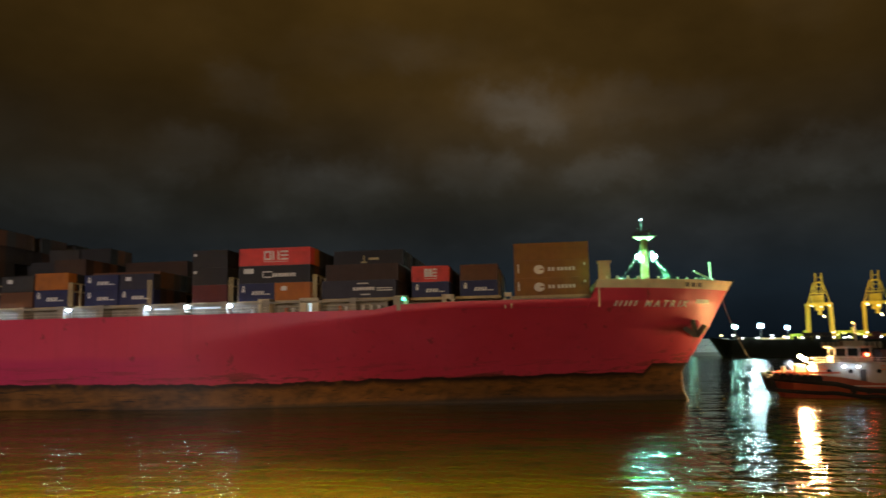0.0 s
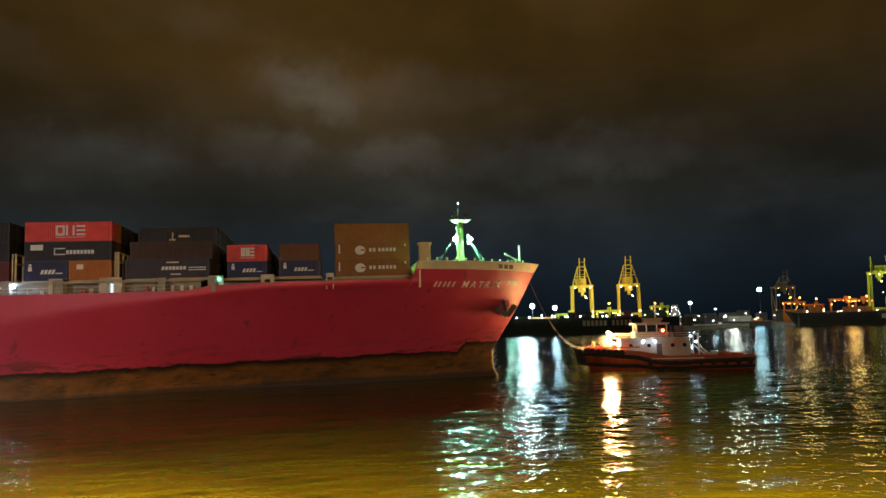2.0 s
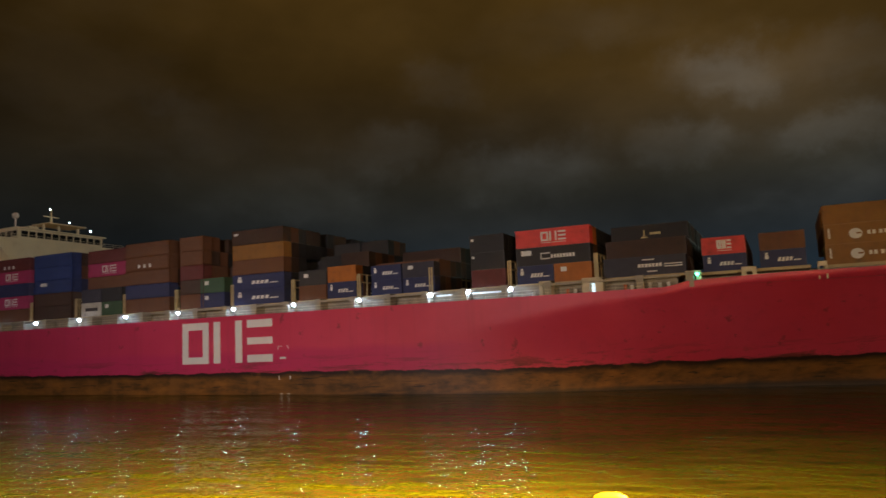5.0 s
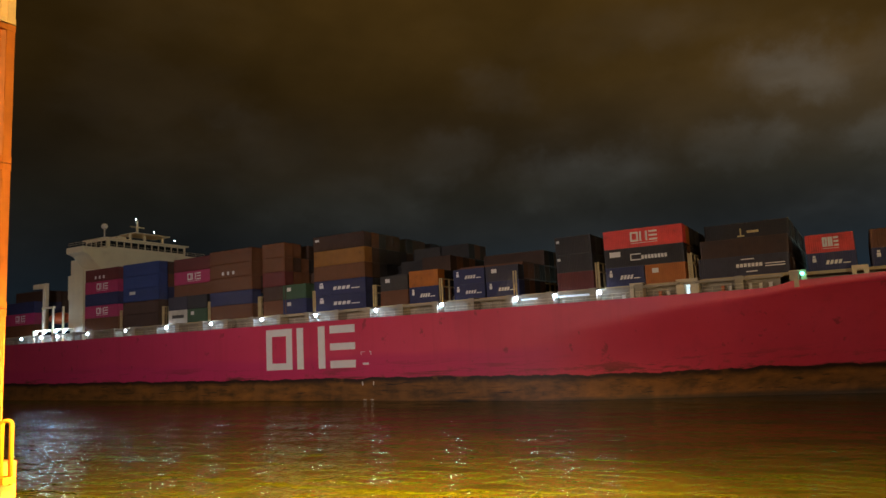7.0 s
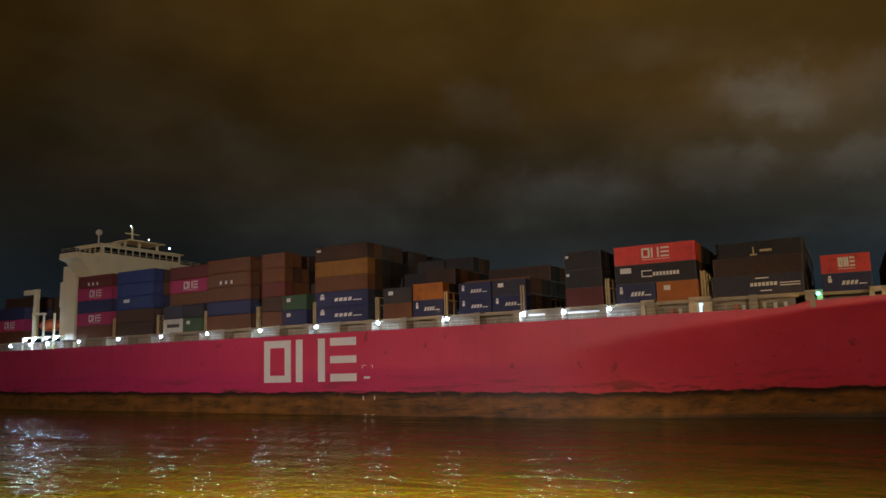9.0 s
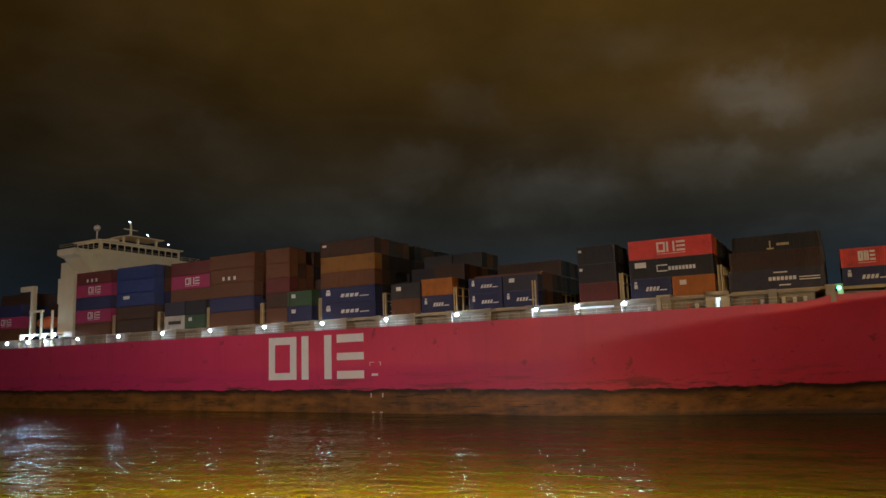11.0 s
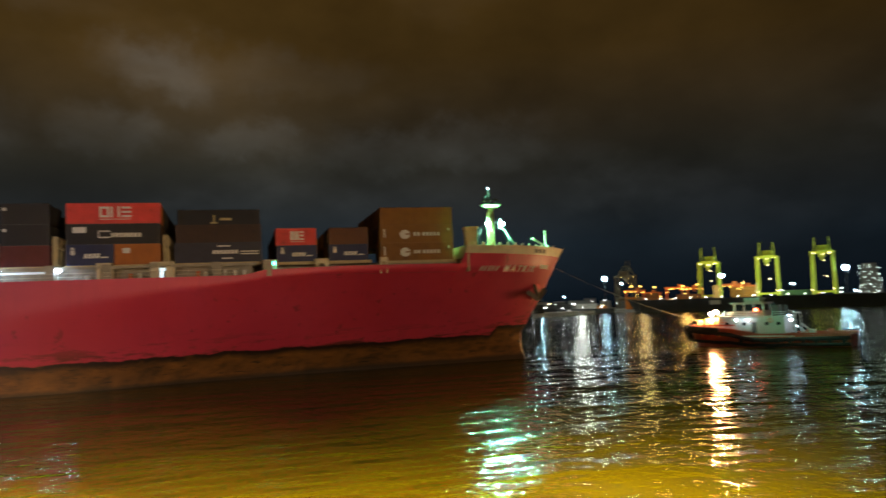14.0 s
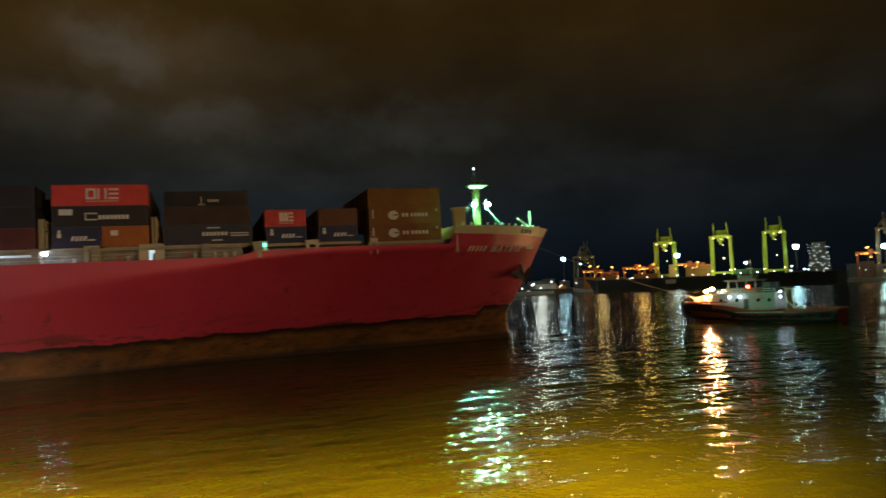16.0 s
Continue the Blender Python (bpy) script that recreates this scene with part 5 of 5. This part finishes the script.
random.seed(5)
for az, d, w, h, c, wd, z in ((37.9, 812, 30, 8, "brown", "rust-brown", 12), (35.2, 818, 14, 9, "brown", "rust-brown", 12), (39.8, 815, 12, 14, "sand", "sand-coloured", 12), (41.6, 812, 30, 11, "ochre", "ochre", 12),
                              (44.8, 806, 26, 8, "green", "green", 12), (33.9, 872, 22, 14, "orange", "orange", 3.2), (52.2, 830, 14, 17, "brown", "rust-brown", 3.2), (51.0, 815, 12, 10, "green", "green", 3.2),
                              (55.2, 815, 14, 17, "brown", "rust-brown", 3.2), (56.6, 815, 12, 14, "sand", "pale", 3.2), (58.6, 800, 18, 15, "brown", "rust-brown", 3.2), (60.6, 790, 26, 14, "orange", "orange", 3.2),
                              (24.6, 594, 20, 7, "green", "green", 11.5), (17.9, 655, 12, 10, "green", "green", 3.2), (21.3, 655, 14, 9, "ochre", "ochre", 3.2), (14.2, 655, 30, 9, "grey", "grey", 3.2), (26.5, 700, 20, 10, "grey", "grey", 3.2), (12.4, 652, 26, 13, "white", "pale", 3.2), (16.5, 652, 22, 11, "sand", "sand-coloured", 3.2), (10.2, 652, 24, 16, "white", "pale", 3.2), (19.4, 588, 24, 6, "black", "dark", 11.5), (22.6, 590, 18, 8, "maroon", "maroon", 11.5), (15.2, 583, 20, 5, "green", "green", 11.5), (28.6, 900, 30, 12, "grey", "grey", 3.2), (30.4, 905, 26, 9, "white", "pale", 3.2), (31.5, 890, 14, 7, "orange", "orange", 3.2)):
    far_stack(az, d, w, 8, h, c, wd, z)


def block_house(az, d, w, dp, h, z, lampmat, n, label):
    """A ship's accommodation block or terminal tower with rows of deck lights."""
    ob = empty("lit_deckhouse", label, "deckhouse", "far deckhouses")
    tiers = int(h / 3)
    rng = random.Random(int(az * 7))
    for k in range(tiers):
        part("tier", boxes((-w / 2 + 0.55 * k, w / 2 - 0.55 * k, 0, dp, k * 3, k * 3 + 2.7), (-w / 2 + 0.55 * k - 0.7, w / 2 - 0.55 * k + 0.7, -1.2, dp, k * 3 + 2.7, k * 3 + 3.0)), CONCRETE, ob)
        for i in range(n):
            if rng.random() < 0.4:
                continue
            bm = bmesh.new()
            ball(bm, (-w / 2 + (i + rng.uniform(0.1, 0.9)) * w / n, -1.3, k * 3 + rng.uniform(0.6, 2.4)), rng.uniform(0.2, 0.5), 6)
            part("deck_lamp", bm, lampmat, ob)
    ob.matrix_basis = Matrix.Translation(at(az, d, z)) @ pose(0, 0, 0, 0, 0, -az)
    return ob


block_house(49.3, 785, 19, 12, 27, 12, TOWERLAMP, 6, "white accommodation block with many deck lights")
block_house(26.0, 640, 10, 8, 18, 3.2, SMALLWHITE, 3, "white ship's deckhouse with deck lights")


def light_mast(az, el, d, r, lamp, base=3.2, word="cool white"):
    z = 9.49 + d * math.tan(radians(el))
    ob = empty("light_mast", "tall terminal light mast with %s floodlights" % word, "light mast", "terminal light masts")
    part("mast_pole", rods(0.28, ((0, 0, base), (0, 0, z)), seg=6), STEEL, ob)
    part("lamp_frame", boxes((-1.5 * r, 1.5 * r, -0.3, 0.3, z - 0.4, z + 0.4)), STEEL, ob)
    count = 5 if r > 1.0 else 1
    for k in range(count):
        bm = bmesh.new()
        ring = 0.85 * r if k else 0.0
        ball(bm, (ring * math.cos(k * math.pi / 2 + 0.6), -1.0, z + ring * math.sin(k * math.pi / 2 + 0.6)), r * (0.74 if count > 1 else 1.25), 8)
        part("floodlight", bm, lamp, ob)
    p = at(az, d)
    ob.matrix_basis = Matrix.Translation(p) @ pose(0, 0, 0, 0, 0, -az)


for az, el, d, r, lamp in ((15.6, 1.25, 670, 1.5, FARCOOL), (17.3, 1.08, 670, 1.3, FARCOOL), (13.9, 1.2, 670, 1.5, FARGREEN), (27.05, 1.15, 720, 1.2, FARCOOL), (31.75, 1.93, 940, 1.9, FARCOOL), (33.0, 1.5, 960, 0.8, FARCOOL),
                           (40.0, 1.77, 850, 1.7, FARCOOL), (44.6, 1.0, 850, 0.9, FARCOOL), (47.9, 1.93, 860, 2.1, FARCOOL), (53.2, 1.62, 815, 1.9, FARCOOL), (55.8, 1.85, 815, 1.9, FARCOOL), (59.2, 1.7, 800, 1.9, FARCOOL), (61.6, 1.9, 800, 1.8, FARCOOL), (11.0, 0.9, 680, 1.0, FARGREEN)):
    light_mast(az, el, d, r * 0.82, lamp)
# sodium lights over the stacks
for i, (az, el, d) in enumerate(((37.3, 1.15, 806), (38.3, 1.2, 806), (35.3, 1.15, 812), (33.7, 1.3, 868), (34.3, 1.25, 868), (52.2, 1.6, 825), (55.1, 1.6, 810), (41.4, 1.2, 808), (58.5, 1.5, 795), (60.4, 1.5, 785), (21.3, 1.3, 650), (24.6, 1.2, 640), (56.7, 1.3, 810))):
    light_mast(az, el, d, 0.6, FARSODIUM, word="orange sodium")


def skyline():
    """Low town and sheds along the far shore: small buildings with scattered lit windows."""
    rng = random.Random(3)
    grey = mat("far_wall", (0.20, 0.19, 0.17), 0.8, var=0.2, scale=0.1)
    for i in range(30):
        az = 27.2 + i * 1.15 + rng.uniform(-0.3, 0.3)
        d = rng.uniform(1010, 1180)
        w, h = rng.uniform(10, 26), rng.uniform(6, 17)
        ob = empty("far_building", "plain grey harbour building with a few lit windows", "building", "far harbour buildings")
        part("wall", boxes((-w / 2, w / 2, 0, 12, 0, h)), grey, ob)
        part("roof", boxes((-w / 2 - 0.4, w / 2 + 0.4, -0.4, 12.4, h, h + 0.6)), STEEL, ob)
        for k in range(int(w / 5)):
            if rng.random() < 0.5:
                x = -w / 2 + 2 + k * 5
                z = rng.uniform(2, h - 2)
                part("window", boxes((x, x + 1.5, -0.12, -0.02, z, z + 1.3)), FARWARM if rng.random() < 0.6 else SMALLWHITE, ob)
        ob.matrix_basis = Matrix.Translation(at(az, d, 3.2)) @ pose(0, 0, 0, 0, 0, -az)


skyline()


def yard_crane(az, d, wide, high, paint, lamp, word):
    """A rubber-tyred yard crane: four legs, two girders, sills, trolley with cab, and a row of lamps."""
    ob = empty("yard_crane", "%s yard crane lit by its own lamps" % word, "crane", "yard cranes across the harbour")
    w = wide / 2
    for sx in (-1, 1):
        for y in (0, 9):
            part("leg", boxes((sx * w - 0.7, sx * w + 0.7, y - 0.6, y + 0.6, 0, high)), paint, ob)
        part("sill", boxes((sx * w - 0.5, sx * w + 0.5, 0.6, 8.4, 0.9, 2.1)), paint, ob)
    for y in (0, 9):
        part("girder", boxes((-w - 1.5, w + 1.5, y - 0.7, y + 0.7, high, high + 1.8)), paint, ob)
    part("trolley", boxes((w * 0.1, w * 0.5, -0.6, 9.6, high + 1.8, high + 4.2), (w * 0.2, w * 0.4, -2.2, -0.8, high - 3.0, high - 0.2)), paint, ob)
    rng = random.Random(int(az * 13))
    for k in range(7):
        bm = bmesh.new()
        ball(bm, (-w + wide * k / 6 + rng.uniform(-0.8, 0.8), -1.3, high - rng.choice((0.2, 0.4, 1.2, 4.0))), rng.uniform(0.38, 0.7), 6)
        part("crane_lamp", bm, lamp, ob)
    ob.matrix_basis = Matrix.Translation(at(az, d, 3.2)) @ pose(0, 0, 0, 0, 0, -az)


for az, d, wide, high in ((33.9, 885, 20, 20), (35.1, 900, 18, 17), (36.9, 850, 22, 21), (37.9, 856, 20, 20), (40.6, 860, 24, 22), (41.5, 866, 22, 20), (52.2, 842, 18, 24), (54.7, 842, 20, 24), (58.1, 830, 26, 24), (60.1, 820, 34, 25)):
    yard_crane(az, d, wide, high, ORANGE, FARSODIUM, "orange-painted")
for az, d, wide, high in ((18.2, 672, 16, 12), (21.1, 672, 16, 14), (24.9, 700, 14, 17)):
    yard_crane(az, d, wide, high, LIME, FARYELLOW, "lime-yellow")


def quay_lamp(az, d, z, lamp, word):
    """A short lamp post on the far quay."""
    ob = empty("quay_lamp", "small %s lamp post on the far quay" % word, "lamp post", "lamp posts on the far quay")
    part("post", rods(0.2, ((0, 0, 3.2), (0, 0, z)), seg=6), STEEL, ob)
    bm = bmesh.new()
    ball(bm, (0, -0.6, z), 0.62, 6)
    part("lamp_head", bm, lamp, ob)
    ob.matrix_basis = Matrix.Translation(at(az, d)) @ pose(0, 0, 0, 0, 0, -az)


rng = random.Random(21)
for k in range(46):
    az = 11.5 + k * 1.12 + rng.uniform(-0.5, 0.5)
    d = interp(az, [(27, 655), (31, 940), (33, 870), (52, 815), (62, 775)]) + rng.uniform(4, 60)
    lamp, word = ((SMALLWHITE, "white"), (FARCOOL, "cool white"), (FARWARM, "warm"), (FARSODIUM, "orange"))[rng.choice((0, 0, 1, 2, 2, 3))]
    quay_lamp(az, d, rng.uniform(9, 19), lamp, word)
for az, d, c, w in ((15, 625, (0.6, 0.95, 1.0), 60000), (21, 630, (1, 0.75, 0.3), 34000), (43, 790, (0.85, 1.0, 0.55), 62000), (37.5, 790, (1, 0.6, 0.15), 13000), (53.4, 785, (0.85, 0.95, 0.8), 15000), (59.2, 775, (0.9, 0.95, 0.75), 45000), (30.0, 845, (0.8, 0.9, 0.8), 26000), (34.5, 800, (1, 0.7, 0.25), 9000)):
    dl = bpy.data.lights.new("terminal_floodlight", "POINT")
    dl.energy, dl.color, dl.shadow_soft_size = w * 1.5, c, 3.5
    new("terminal_floodlight", dl).location = at(az, d, 34)

# ---------------------------------------------------------------- the moored vessel the camera stands on
OWNDECK = mat("own_deck_steel", (0.12, 0.09, 0.06), 0.7, var=0.25)
tagged(part("own_deck", boxes((-26, 12, -13, 8.9, -1.0, 5.2)), OWNDECK), "steel deck of the moored vessel", "deck", kind="structure")
tagged(part("berth", boxes((-160, 160, -60, -14.5, -1.0, 3.4)), CONCRETE), "concrete berth behind the moored vessel", "quay", kind="structure")
tagged(part("box_pedestal", boxes((-25.2, -12.6, 5.6, 8.25, 5.2, 7.82)), ORANGE), "orange-red steel container pedestal on the deck", "pedestal")
for k, c in enumerate(("orange", "orange", "orange", "sand")):
    ob = container(C40, 2.591, c, None, "containers on the moored vessel")
    ob["label"] = "%s corrugated shipping container under sodium light" % COLORS[c][1]
    ob.matrix_basis = pose(-12.84 - C40 / 2, 8.14 - 1.219, 7.82 + k * 2.606, 0, 0, 0)
ped = empty("hatch_platform", "orange-red steel hatch platform with yellow hand hoops", "platform")
part("platform_body", boxes((-13.2, -11.02, 6.0, 7.0, 5.2, 7.62), (-13.3, -10.95, 5.9, 7.1, 7.62, 7.72)), ORANGE, ped)


def hoop(parent, c, w, h, r, ang):
    """An inverted U of tube."""
    cu = Vector(c)
    d = Vector((math.cos(radians(ang)), math.sin(radians(ang)), 0))
    pts = [cu - d * w / 2]
    k = min(w / 2, 0.16)
    for i in range(7):
        a = math.pi - math.pi / 2 * i / 6
        pts.append(cu + d * (-w / 2 + k + k * math.cos(a)) + Vector((0, 0, h - k + k * math.sin(a))))
    for i in range(7):
        a = math.pi / 2 - math.pi / 2 * i / 6
        pts.append(cu + d * (w / 2 - k + k * math.cos(a)) + Vector((0, 0, h - k + k * math.sin(a))))
    pts.append(cu + d * w / 2)
    bm = bmesh.new()
    pts = [p for i, p in enumerate(pts) if i == 0 or (p - pts[i - 1]).length > 1e-3]
    sweep(bm, pts, r, 10)
    return part("hand_hoop", bm, SAFETY, parent, "yellow tubular hoop", True)


hoop(ped, (-11.02, 7.05, 7.7), 0.14, 0.93, 0.035, 35)
hoop(ped, (-11.18, 6.9, 7.7), 0.14, 0.95, 0.035, 35)
part("hoop_clamp", boxes((-11.12, -10.92, 6.95, 7.15, 7.72, 7.82), (-11.32, -11.12, 6.8, 7.0, 7.72, 7.82)), SAFETY, ped)
guard = empty("guard_hoop", "yellow tubular guard hoop on a deck pedestal", "railing")
part("pedestal", boxes((-2.1, -1.2, 8.1, 8.8, 5.2, 6.5)), OWNDECK, guard)
hoop(guard, (-1.67, 8.42, 6.48), 0.42, 1.20, 0.055, 11)


# unseen masts, added to go with the lamps behind the camera
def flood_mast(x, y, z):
    ob = empty("berth_light_mast", "unseen steel mast added behind the camera for the ship lights", "light mast", "berth light masts")
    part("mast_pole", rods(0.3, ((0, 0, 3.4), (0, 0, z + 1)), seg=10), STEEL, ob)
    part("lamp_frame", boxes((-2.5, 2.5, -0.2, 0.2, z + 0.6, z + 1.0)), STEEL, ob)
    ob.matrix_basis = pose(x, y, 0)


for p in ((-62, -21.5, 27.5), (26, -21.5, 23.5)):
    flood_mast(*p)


def motions():
    walk(ship, [(t, ship_pose(t)) for t in STEPS])
    for ob, m in CARGO:
        walk(ob, [(t, ship_pose(t) @ m) for t in STEPS])
    walk(tug, [(t, tug_pose(t)) for t in STEPS])
    for i, ob in enumerate(ROPES):
        rows = []
        for t in STEPS:
            a, b = line_point(t, i / LINE_N), line_point(t, (i + 1) / LINE_N)
            rows.append((t, Matrix.Translation((a + b) / 2) @ (b - a).to_track_quat("X", "Z").to_matrix().to_4x4()))
        walk(ob, rows)


motions()
